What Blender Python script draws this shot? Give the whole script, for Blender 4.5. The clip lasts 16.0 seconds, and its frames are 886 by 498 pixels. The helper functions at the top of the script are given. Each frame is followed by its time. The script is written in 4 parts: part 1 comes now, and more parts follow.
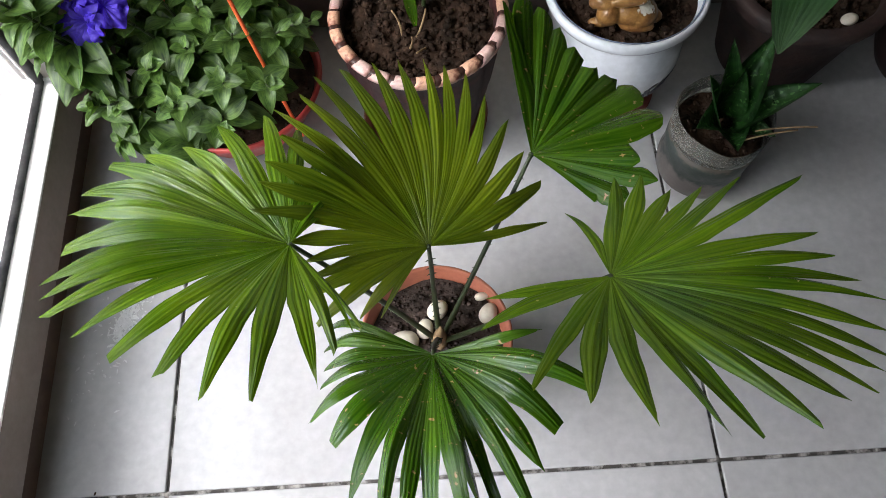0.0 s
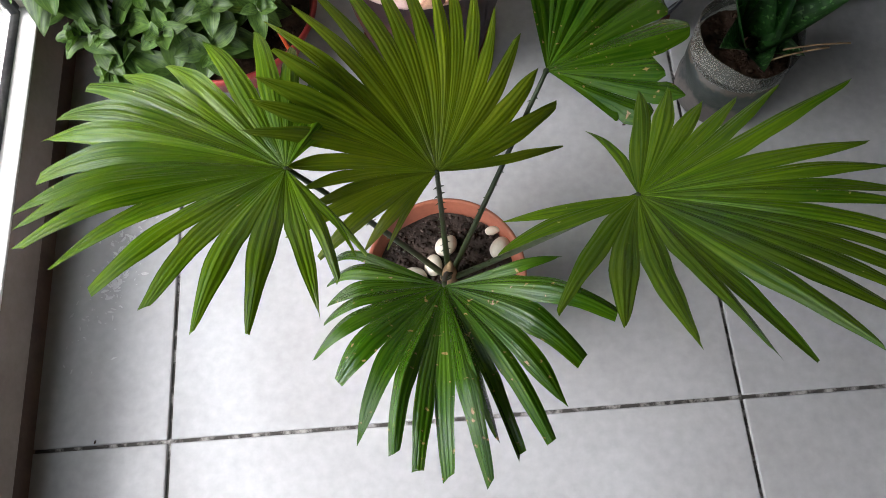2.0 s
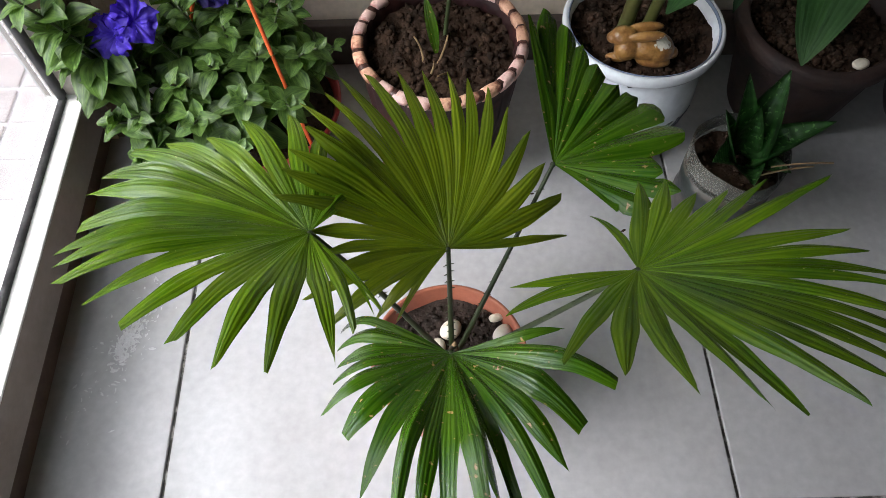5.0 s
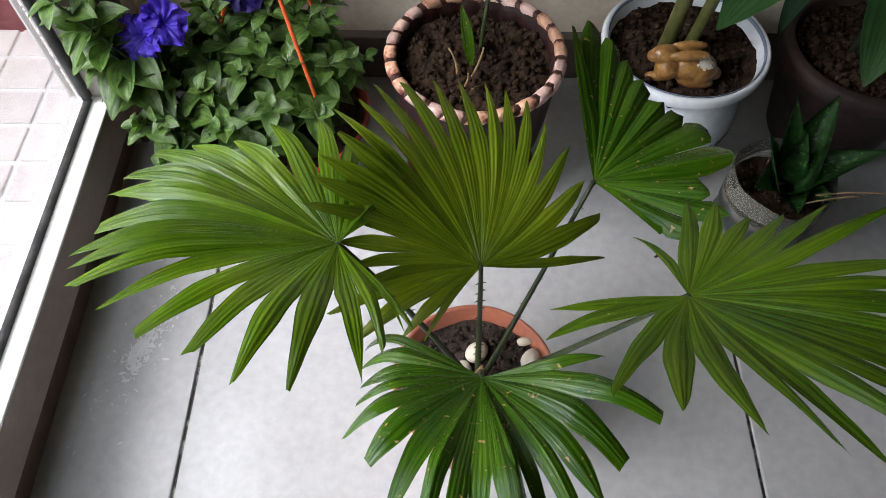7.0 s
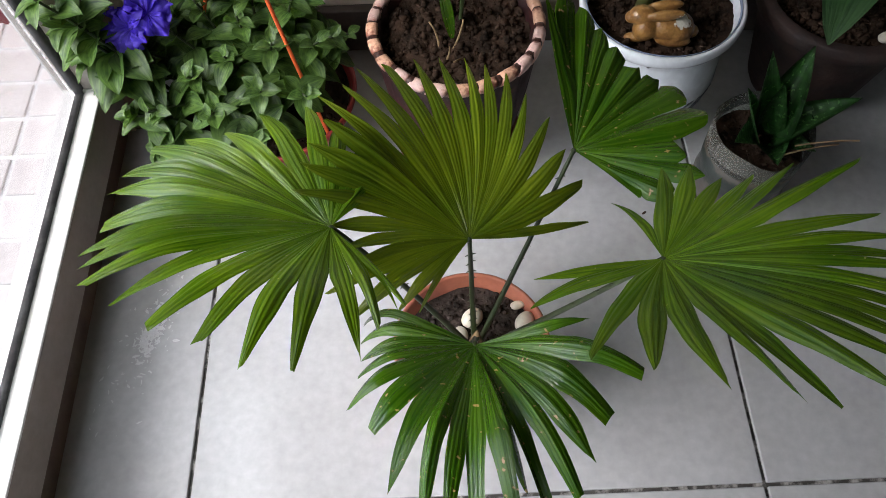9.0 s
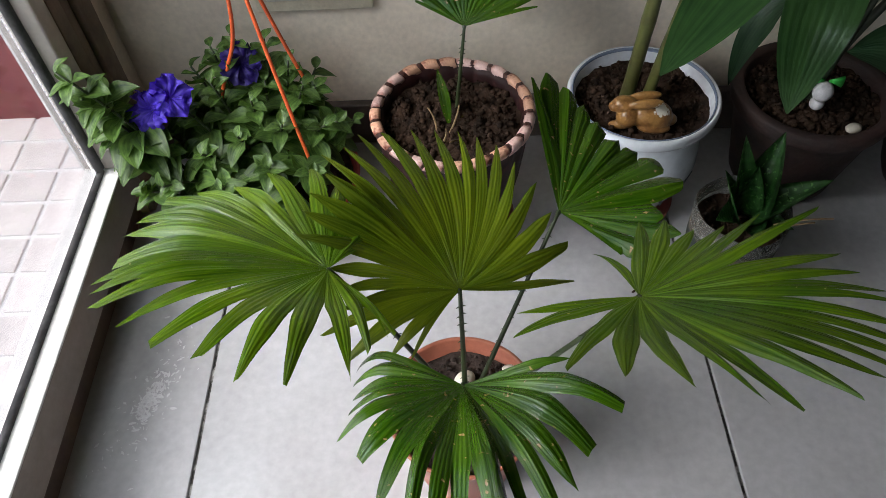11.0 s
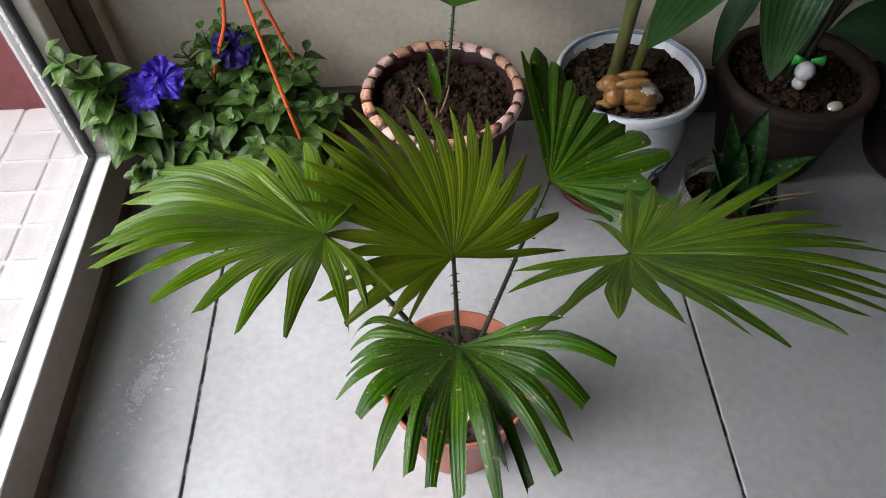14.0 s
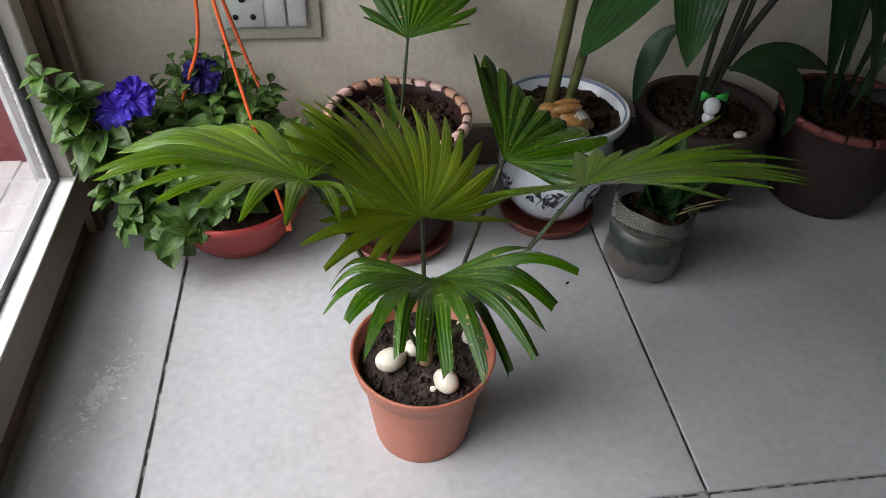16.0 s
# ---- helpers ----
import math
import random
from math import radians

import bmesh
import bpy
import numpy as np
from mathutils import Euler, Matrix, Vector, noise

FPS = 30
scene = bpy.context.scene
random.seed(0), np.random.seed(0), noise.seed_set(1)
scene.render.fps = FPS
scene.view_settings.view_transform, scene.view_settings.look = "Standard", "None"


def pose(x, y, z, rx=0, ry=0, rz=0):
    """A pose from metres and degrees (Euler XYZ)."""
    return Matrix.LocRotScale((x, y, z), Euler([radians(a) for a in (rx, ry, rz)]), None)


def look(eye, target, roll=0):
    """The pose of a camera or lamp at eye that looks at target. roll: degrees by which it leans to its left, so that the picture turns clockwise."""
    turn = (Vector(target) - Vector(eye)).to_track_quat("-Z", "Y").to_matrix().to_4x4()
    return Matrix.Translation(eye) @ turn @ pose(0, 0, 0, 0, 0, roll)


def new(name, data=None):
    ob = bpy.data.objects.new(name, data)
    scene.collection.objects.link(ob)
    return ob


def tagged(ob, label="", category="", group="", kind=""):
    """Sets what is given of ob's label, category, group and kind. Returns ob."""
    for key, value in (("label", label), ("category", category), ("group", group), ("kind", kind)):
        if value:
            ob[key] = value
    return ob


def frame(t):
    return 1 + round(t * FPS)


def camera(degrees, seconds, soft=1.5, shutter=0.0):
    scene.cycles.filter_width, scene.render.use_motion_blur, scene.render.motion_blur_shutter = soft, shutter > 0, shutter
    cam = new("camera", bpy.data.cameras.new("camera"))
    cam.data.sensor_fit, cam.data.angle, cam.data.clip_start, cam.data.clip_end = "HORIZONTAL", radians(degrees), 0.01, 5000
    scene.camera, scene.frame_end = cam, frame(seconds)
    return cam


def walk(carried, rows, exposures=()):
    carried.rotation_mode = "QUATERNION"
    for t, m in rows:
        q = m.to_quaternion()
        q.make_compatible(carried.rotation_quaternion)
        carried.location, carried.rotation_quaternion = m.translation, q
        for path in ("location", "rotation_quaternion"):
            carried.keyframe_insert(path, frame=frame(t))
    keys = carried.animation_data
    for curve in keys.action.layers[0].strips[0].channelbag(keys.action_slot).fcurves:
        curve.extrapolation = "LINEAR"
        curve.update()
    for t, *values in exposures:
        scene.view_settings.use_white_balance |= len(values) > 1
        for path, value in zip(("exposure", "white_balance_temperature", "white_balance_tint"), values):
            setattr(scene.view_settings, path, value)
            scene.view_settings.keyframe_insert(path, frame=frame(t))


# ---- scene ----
cam = camera(63.4, 16.0, soft=0.8)
PATH = [
    (0, (0.313, -0.086, 0.811), (0.318, 0.716, -1.021), -3.2),
    (0.5, (0.309, -0.07, 0.794), (0.295, 0.607, -1.088), -4.4),
    (1, (0.309, -0.065, 0.766), (0.304, 0.538, -1.141), -4.3),
    (1.5, (0.306, -0.072, 0.765), (0.29, 0.519, -1.146), -5.3),
    (2, (0.306, -0.088, 0.765), (0.295, 0.594, -1.115), -5.4),
    (2.5, (0.309, -0.121, 0.772), (0.319, 0.723, -1.042), -3.4),
    (3, (0.31, -0.152, 0.783), (0.318, 0.818, -0.966), -3.5),
    (3.5, (0.304, -0.163, 0.783), (0.296, 0.856, -0.938), -3.5),
    (3.7, (0.307, -0.165, 0.785), (0.305, 0.844, -0.942), -3.3),
    (5.8, (0.284, -0.114, 0.763), (0.297, 0.876, -0.975), 0.3),
    (6, (0.283, -0.112, 0.76), (0.292, 0.869, -0.983), 0.3),
    (6.5, (0.282, -0.117, 0.752), (0.286, 0.892, -0.975), 0.6),
    (7, (0.28, -0.124, 0.748), (0.258, 0.926, -0.954), -0.4),
    (7.5, (0.283, -0.125, 0.753), (0.271, 0.904, -0.962), -0.9),
    (8, (0.288, -0.121, 0.78), (0.271, 0.728, -1.031), -3.4),
    (8.5, (0.287, -0.121, 0.775), (0.283, 0.82, -0.989), -2.7),
    (8.7, (0.288, -0.123, 0.777), (0.26, 0.826, -0.983), -4.2),
    (10.8, (0.295, -0.168, 0.769), (0.276, 0.948, -0.891), -3.5),
    (11, (0.298, -0.191, 0.773), (0.272, 1.039, -0.804), -3.1),
    (11.5, (0.3, -0.215, 0.775), (0.321, 1.083, -0.746), -1.1),
    (12, (0.299, -0.221, 0.773), (0.335, 1.03, -0.788), -1.3),
    (12.5, (0.298, -0.22, 0.772), (0.33, 1.003, -0.81), -1.7),
    (13, (0.297, -0.216, 0.77), (0.307, 0.98, -0.833), -2.5),
    (13.5, (0.297, -0.209, 0.773), (0.313, 0.977, -0.838), -2.4),
    (14, (0.292, -0.221, 0.762), (0.3, 1.017, -0.808), -2.5),
    (14.5, (0.287, -0.244, 0.755), (0.291, 1.035, -0.783), -2.7),
    (15, (0.267, -0.281, 0.743), (0.329, 1.108, -0.694), -1.2),
    (15.5, (0.255, -0.325, 0.721), (0.399, 1.117, -0.657), 0.9),
    (16, (0.244, -0.364, 0.696), (0.474, 1.12, -0.625), 2.5),
]
EXPOSURES = [(0, 0.98), (1.5, 0.85), (3.5, 0.9), (7, 0.79), (11, 0.66), (13, 0.77), (14.5, 0.68), (16, 0.6)]
walk(cam, [(t, look(eye, target, roll)) for t, eye, target, roll in PATH], EXPOSURES)

# ---- world, sun, window light ----
world = bpy.data.worlds.new("overcast_sky")
scene.world = world
world.use_nodes = True
wn = world.node_tree.nodes
sky = wn.new("ShaderNodeTexSky")
sky.sky_type, sky.sun_disc = "NISHITA", False
sky.sun_elevation, sky.sun_rotation = radians(47), radians(-106)
wn["Background"].inputs["Strength"].default_value = 0.15
world.node_tree.links.new(sky.outputs[0], wn["Background"].inputs["Color"])

sun = new("sun", bpy.data.lights.new("sun", "SUN"))
sun.data.energy, sun.data.angle, sun.data.color = 2.2, radians(40), (1.0, 0.99, 0.99)
sun.matrix_world = look((-4, -1.15, 4.4), (0, 0, 0))

panel = bpy.data.lights.new("window_daylight", "AREA")
panel.shape, panel.size, panel.size_y = "RECTANGLE", 1.2, 0.06
panel.energy, panel.color = 1.3, (0.88, 0.95, 1.0)
lamp = new("window_daylight", panel)
lamp.matrix_world = look((-0.085, -0.2, 0.68), (0.5, -0.08, 0.2))


# ---- materials ----
def mat(name, base, rough=0.6, second=None, scale=30.0, mix=(0.4, 0.65), bump=0.2, bump_scale=None, spec=0.5, metal=0.0,
        jitter=0.0, fine=None, coat=0.0):
    """A node material: two colours mixed by noise at one scale, finer grain at another, relief from both."""
    m = bpy.data.materials.new(name)
    m.use_nodes = True
    nt = m.node_tree
    b = nt.nodes["Principled BSDF"]
    b.inputs["Roughness"].default_value, b.inputs["Metallic"].default_value = rough, metal
    b.inputs["Specular IOR Level"].default_value = spec
    b.inputs["Coat Weight"].default_value = coat
    co = nt.nodes.new("ShaderNodeTexCoord")
    n1 = nt.nodes.new("ShaderNodeTexNoise")
    n1.inputs["Scale"].default_value, n1.inputs["Detail"].default_value = scale, 8
    n1.inputs["Roughness"].default_value = 0.65
    nt.links.new(co.outputs["Object"], n1.inputs["Vector"])
    ramp = nt.nodes.new("ShaderNodeValToRGB")
    ramp.color_ramp.elements[0].position, ramp.color_ramp.elements[1].position = mix
    second = second or tuple(c * 0.8 for c in base)
    ramp.color_ramp.elements[0].color, ramp.color_ramp.elements[1].color = (*base, 1), (*second, 1)
    nt.links.new(n1.outputs["Fac"], ramp.inputs["Fac"])
    n2 = nt.nodes.new("ShaderNodeTexNoise")
    n2.inputs["Scale"].default_value, n2.inputs["Detail"].default_value = fine or scale * 9, 4
    nt.links.new(co.outputs["Object"], n2.inputs["Vector"])
    hsv = nt.nodes.new("ShaderNodeHueSaturation")
    span = nt.nodes.new("ShaderNodeMapRange")
    span.inputs["To Min"].default_value, span.inputs["To Max"].default_value = 0.82, 1.18
    nt.links.new(n2.outputs["Fac"], span.inputs["Value"])
    value = span.outputs[0]
    if jitter:
        info = nt.nodes.new("ShaderNodeObjectInfo")
        r = nt.nodes.new("ShaderNodeMapRange")
        r.inputs["To Min"].default_value, r.inputs["To Max"].default_value = 1 - jitter, 1 + jitter
        nt.links.new(info.outputs["Random"], r.inputs["Value"])
        mul = nt.nodes.new("ShaderNodeMath")
        mul.operation = "MULTIPLY"
        nt.links.new(value, mul.inputs[0])
        nt.links.new(r.outputs[0], mul.inputs[1])
        value = mul.outputs[0]
    nt.links.new(value, hsv.inputs["Value"])
    nt.links.new(ramp.outputs["Color"], hsv.inputs["Color"])
    nt.links.new(hsv.outputs["Color"], b.inputs["Base Color"])
    if bump:
        bn = nt.nodes.new("ShaderNodeBump")
        bn.inputs["Strength"].default_value, bn.inputs["Distance"].default_value = bump, 0.002
        n3 = nt.nodes.new("ShaderNodeTexNoise")
        n3.inputs["Scale"].default_value, n3.inputs["Detail"].default_value = bump_scale or scale * 4, 6
        nt.links.new(co.outputs["Object"], n3.inputs["Vector"])
        nt.links.new(n3.outputs["Fac"], bn.inputs["Height"])
        nt.links.new(bn.outputs["Normal"], b.inputs["Normal"])
    return m


def leaf_mat(name, dark, light, rough=0.3, veins=5.0, spots=(0.5, 0.42, 0.2), spot_from=0.72, bands=False, through_light=0.25,
             vein_bump=0.28, patch_scale=14.0, streaks=0.55, shine=0.0, spec=0.5):
    """A leaf: veins along the blade (by its UV), blotches of lighter green, scars, and light that comes through."""
    m = bpy.data.materials.new(name)
    m.use_nodes = True
    nt = m.node_tree
    L = nt.links.new
    b = nt.nodes["Principled BSDF"]
    b.inputs["Roughness"].default_value, b.inputs["Specular IOR Level"].default_value = rough, spec
    uv = nt.nodes.new("ShaderNodeUVMap")
    co = nt.nodes.new("ShaderNodeTexCoord")
    sep = nt.nodes.new("ShaderNodeSeparateXYZ")
    L(uv.outputs[0], sep.inputs[0])
    sine = nt.nodes.new("ShaderNodeMath")
    sine.operation = "SINE"
    mul = nt.nodes.new("ShaderNodeMath")
    mul.operation = "MULTIPLY"
    mul.inputs[1].default_value = veins * 2 * math.pi
    L(sep.outputs[1 if bands else 0], mul.inputs[0])
    L(mul.outputs[0], sine.inputs[0])
    n1 = nt.nodes.new("ShaderNodeTexNoise")
    n1.inputs["Scale"].default_value, n1.inputs["Detail"].default_value = patch_scale, 5
    L(co.outputs["Object"], n1.inputs["Vector"])
    ramp = nt.nodes.new("ShaderNodeValToRGB")
    ramp.color_ramp.elements[0].position, ramp.color_ramp.elements[1].position = 0.36, 0.64
    ramp.color_ramp.elements[0].color, ramp.color_ramp.elements[1].color = (*dark, 1), (*light, 1)
    add = nt.nodes.new("ShaderNodeMath")
    add.operation = "MULTIPLY_ADD"
    add.inputs[1].default_value = 0.022
    L(sine.outputs[0], add.inputs[0])
    who = nt.nodes.new("ShaderNodeObjectInfo")
    mix3 = nt.nodes.new("ShaderNodeCombineXYZ")
    for k, (src, gain) in enumerate(((sep.outputs[0], 13.0), (sep.outputs[1], 2.6), (who.outputs["Random"], 60.0))):
        g = nt.nodes.new("ShaderNodeMath")
        g.operation = "MULTIPLY"
        g.inputs[1].default_value = gain
        L(src, g.inputs[0])
        L(g.outputs[0], mix3.inputs[k])
    streak = nt.nodes.new("ShaderNodeTexNoise")
    streak.inputs["Scale"].default_value, streak.inputs["Detail"].default_value = 1.0, 5
    L(mix3.outputs[0], streak.inputs["Vector"])
    both = nt.nodes.new("ShaderNodeMix")
    both.inputs["Factor"].default_value = streaks
    L(n1.outputs["Fac"], both.inputs["A"])
    L(streak.outputs["Fac"], both.inputs["B"])
    L(both.outputs["Result"], add.inputs[2])
    L(add.outputs[0], ramp.inputs["Fac"])
    n2 = nt.nodes.new("ShaderNodeTexNoise")
    n2.inputs["Scale"].default_value, n2.inputs["Detail"].default_value = 210, 3
    L(co.outputs["Object"], n2.inputs["Vector"])
    scar = nt.nodes.new("ShaderNodeValToRGB")
    scar.color_ramp.elements[0].position, scar.color_ramp.elements[1].position = spot_from, spot_from + 0.05
    L(n2.outputs["Fac"], scar.inputs["Fac"])
    mx = nt.nodes.new("ShaderNodeMix")
    mx.data_type = "RGBA"
    L(scar.outputs["Color"], mx.inputs["Factor"])
    L(ramp.outputs["Color"], mx.inputs["A"])
    mx.inputs["B"].default_value = (*spots, 1)
    info = nt.nodes.new("ShaderNodeObjectInfo")
    r = nt.nodes.new("ShaderNodeMapRange")
    r.inputs["To Min"].default_value, r.inputs["To Max"].default_value = 0.78, 1.2
    L(info.outputs["Random"], r.inputs["Value"])
    hsv = nt.nodes.new("ShaderNodeHueSaturation")
    L(r.outputs[0], hsv.inputs["Value"])
    L(mx.outputs["Result"], hsv.inputs["Color"])
    L(hsv.outputs["Color"], b.inputs["Base Color"])
    bn = nt.nodes.new("ShaderNodeBump")
    bn.inputs["Strength"].default_value, bn.inputs["Distance"].default_value = vein_bump, 0.001
    L(sine.outputs[0], bn.inputs["Height"])
    L(bn.outputs["Normal"], b.inputs["Normal"])
    # a waxy skin over the blade, slightly wavy
    b.inputs["Coat Weight"].default_value, b.inputs["Coat Roughness"].default_value = shine, 0.12
    b.inputs["Coat IOR"].default_value = 1.5
    wave = nt.nodes.new("ShaderNodeBump")
    wave.inputs["Strength"].default_value, wave.inputs["Distance"].default_value = 0.5, 0.003
    L(streak.outputs["Fac"], wave.inputs["Height"])
    L(wave.outputs["Normal"], b.inputs["Coat Normal"])
    tr = nt.nodes.new("ShaderNodeBsdfTranslucent")
    warm = nt.nodes.new("ShaderNodeHueSaturation")
    warm.inputs["Saturation"].default_value, warm.inputs["Value"].default_value = 1.15, 1.6
    L(hsv.outputs["Color"], warm.inputs["Color"])
    L(warm.outputs["Color"], tr.inputs["Color"])
    ms = nt.nodes.new("ShaderNodeMixShader")
    ms.inputs[0].default_value = through_light
    L(b.outputs[0], ms.inputs[1])
    L(tr.outputs[0], ms.inputs[2])
    L(ms.outputs[0], nt.nodes["Material Output"].inputs["Surface"])
    return m


M_TILE = mat("glazed_floor_tile", (0.45, 0.452, 0.465), 0.26, (0.39, 0.385, 0.39), 7, (0.35, 0.7), 0.03, 60, jitter=0.03, fine=90)
M_GROUT = mat("dirty_grout", (0.06, 0.055, 0.05), 0.9, (0.42, 0.4, 0.38), 40, (0.5, 0.62), 0.4)
M_WALL = mat("cream_plaster", (0.82, 0.73, 0.61), 0.75, (0.7, 0.6, 0.49), 9, (0.35, 0.7), 1.0, 38, fine=120)
M_FARWALL = mat("unseen_dark_wall", (0.1, 0.085, 0.07), 0.8, None, 6, bump=0.2)
M_CEIL = mat("unseen_grey_ceiling", (0.3, 0.29, 0.28), 0.8, None, 4, bump=0.2)
M_JAMB = mat("weathered_brown_wood", (0.2, 0.145, 0.1), 0.65, (0.12, 0.085, 0.06), 25, (0.35, 0.65), 0.5)
M_WALL_FOOT = mat("wall_foot_shade", (0.075, 0.055, 0.05), 0.5, (0.11, 0.085, 0.07), 20)
M_CURB = mat("brown_stone_curb", (0.16, 0.11, 0.085), 0.5, (0.11, 0.075, 0.06), 25)
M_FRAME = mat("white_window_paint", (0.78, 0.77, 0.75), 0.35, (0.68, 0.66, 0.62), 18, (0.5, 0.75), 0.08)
# Post colour includes the shade on its room-facing side.
M_POST_SHADE = mat("shaded_post_paint", (0.46, 0.42, 0.38), 0.45, (0.38, 0.34, 0.3), 16, (0.45, 0.7), 0.08)
M_TAUPE = mat("taupe_face", (0.27, 0.22, 0.19), 0.45, (0.22, 0.18, 0.15), 14, bump=0.06)
M_GASKET = mat("black_gasket", (0.03, 0.03, 0.032), 0.6, (0.09, 0.09, 0.09), 60)
# Reddish-grey pavers; the outdoor glare is put into this near-white colour.
M_PAVER = mat("washed_out_paver", (0.79, 0.75, 0.72), 0.7, (0.7, 0.65, 0.63), 30, jitter=0.08)
M_PAVEJOINT = mat("pale_paver_joint", (0.84, 0.83, 0.82), 0.9, (0.74, 0.73, 0.72), 30)
M_RED = mat("red_painted_wall", (0.27, 0.06, 0.065), 0.6, (0.22, 0.045, 0.055), 10)
M_PLASTER_OUT = mat("pale_outdoor_plaster", (0.8, 0.79, 0.77), 0.8, None, 6)
M_TERRA = mat("terracotta_plastic", (0.4, 0.13, 0.075), 0.45, (0.36, 0.115, 0.07), 18, bump=0.06, fine=220)
M_BOWL = mat("red_plastic", (0.33, 0.035, 0.03), 0.42, (0.29, 0.03, 0.028), 22, bump=0.05)
M_SAUCER = mat("dull_red_plastic", (0.2, 0.05, 0.035), 0.5, (0.14, 0.04, 0.03), 30)
M_SOIL = mat("dry_brown_soil", (0.06, 0.034, 0.022), 0.95, (0.016, 0.01, 0.007), 45, (0.35, 0.65), 1.0, 160, spec=0.15)
M_SOIL2 = mat("grey_brown_soil", (0.075, 0.053, 0.045), 0.95, (0.02, 0.015, 0.013), 60, (0.35, 0.65), 1.0, 200, spec=0.15)
M_EGG = mat("cream_pebble", (0.68, 0.62, 0.52), 0.35, (0.56, 0.45, 0.32), 28, (0.5, 0.75), 0.08)
M_MAROON = mat("maroon_glazed_clay", (0.02, 0.006, 0.006), 0.6, (0.06, 0.012, 0.009), 26, (0.5, 0.7), 0.5, 45, spec=0.25)
M_RIMTAN = mat("tan_painted_rim", (0.58, 0.33, 0.22), 0.5, (0.2, 0.055, 0.035), 70, (0.48, 0.66), 0.4, jitter=0.35)
M_RIMPINK = mat("faded_pink_painted_rim", (0.62, 0.42, 0.38), 0.5, (0.3, 0.1, 0.07), 60, (0.5, 0.7), 0.4, jitter=0.25)
M_RIMDARK = mat("dark_brown_painted_stripe", (0.06, 0.018, 0.012), 0.5, (0.025, 0.01, 0.008), 60, bump=0.3)
M_RIMRED = mat("faded_red_clay_rim", (0.2, 0.045, 0.035), 0.6, (0.12, 0.03, 0.025), 40)
M_CERAMIC = mat("white_glazed_ceramic", (0.74, 0.77, 0.82), 0.18, (0.7, 0.73, 0.78), 12, bump=0.03, coat=0.3)
M_BLUE = mat("blue_glaze_line", (0.22, 0.27, 0.38), 0.25, None, 40, bump=0)
M_INK = mat("black_painted_decoration", (0.03, 0.03, 0.045), 0.4, (0.07, 0.07, 0.09), 80, bump=0)
M_CLAY = mat("dark_brown_clay", (0.036, 0.016, 0.012), 0.75, (0.016, 0.009, 0.008), 25, (0.4, 0.65), 0.5)
# Maroon clay, darkened further to hold the shadow of the leaves above.
M_CLAYDARK = mat("shaded_maroon_clay", (0.016, 0.007, 0.007), 0.55, (0.035, 0.012, 0.011), 30, (0.45, 0.7), 0.6, 70)
M_GOLD = mat("golden_brown_glaze", (0.33, 0.17, 0.05), 0.3, (0.15, 0.06, 0.018), 60, (0.42, 0.68), 0.25, 180, coat=0.3)
_nt = M_GOLD.node_tree
_b = _nt.nodes["Principled BSDF"]
_old = _b.inputs["Base Color"].links[0].from_socket
_co = _nt.nodes.new("ShaderNodeTexCoord")
_d = _nt.nodes.new("ShaderNodeVectorMath")
_d.operation = "DISTANCE"
_d.inputs[1].default_value = (0.026, -0.008, 0.036)
_nt.links.new(_co.outputs["Object"], _d.inputs[0])
_w = _nt.nodes.new("ShaderNodeTexVoronoi")
_w.inputs["Scale"].default_value = 260
_nt.links.new(_co.outputs["Object"], _w.inputs["Vector"])
_a = _nt.nodes.new("ShaderNodeMath")
_a.operation = "MULTIPLY_ADD"
_a.inputs[1].default_value = 0.012
_nt.links.new(_w.outputs["Distance"], _a.inputs[0])
_nt.links.new(_d.outputs["Value"], _a.inputs[2])
_r = _nt.nodes.new("ShaderNodeMapRange")
_r.inputs["From Min"].default_value, _r.inputs["From Max"].default_value = 0.016, 0.0145
_nt.links.new(_a.outputs[0], _r.inputs["Value"])
_m = _nt.nodes.new("ShaderNodeMix")
_m.data_type = "RGBA"
_m.inputs["B"].default_value = (0.72, 0.68, 0.6, 1)
_nt.links.new(_r.outputs[0], _m.inputs["Factor"])
_nt.links.new(_old, _m.inputs["A"])
_nt.links.new(_m.outputs["Result"], _b.inputs["Base Color"])
_bn = _nt.nodes.new("ShaderNodeBump")
_bn.inputs["Strength"].default_value, _bn.inputs["Distance"].default_value = 0.35, 0.001
_nt.links.new(_w.outputs["Distance"], _bn.inputs["Height"])
_nt.links.new(_bn.outputs["Normal"], _b.inputs["Normal"])
M_ORANGE = mat("orange_plastic", (0.75, 0.13, 0.035), 0.35, (0.66, 0.1, 0.03), 40, bump=0.03)
M_PLATE = mat("yellowed_white_plastic", (0.66, 0.6, 0.47), 0.4, (0.58, 0.52, 0.4), 30, bump=0.04)
M_SWITCH = mat("white_switch_plastic", (0.66, 0.66, 0.62), 0.35, (0.6, 0.6, 0.56), 30, bump=0.02)
M_HOLE = mat("dark_socket_hole", (0.012, 0.012, 0.012), 0.7, None, 30, bump=0)
M_STEM = mat("green_stem", (0.035, 0.055, 0.014), 0.45, (0.02, 0.03, 0.011), 40, (0.4, 0.65), 0.2)
M_CANE = mat("olive_cane", (0.1, 0.11, 0.03), 0.4, (0.05, 0.04, 0.018), 22, (0.45, 0.7), 0.2)
M_DARKSTEM = mat("dark_green_stem", (0.018, 0.026, 0.012), 0.5, (0.012, 0.017, 0.009), 30)
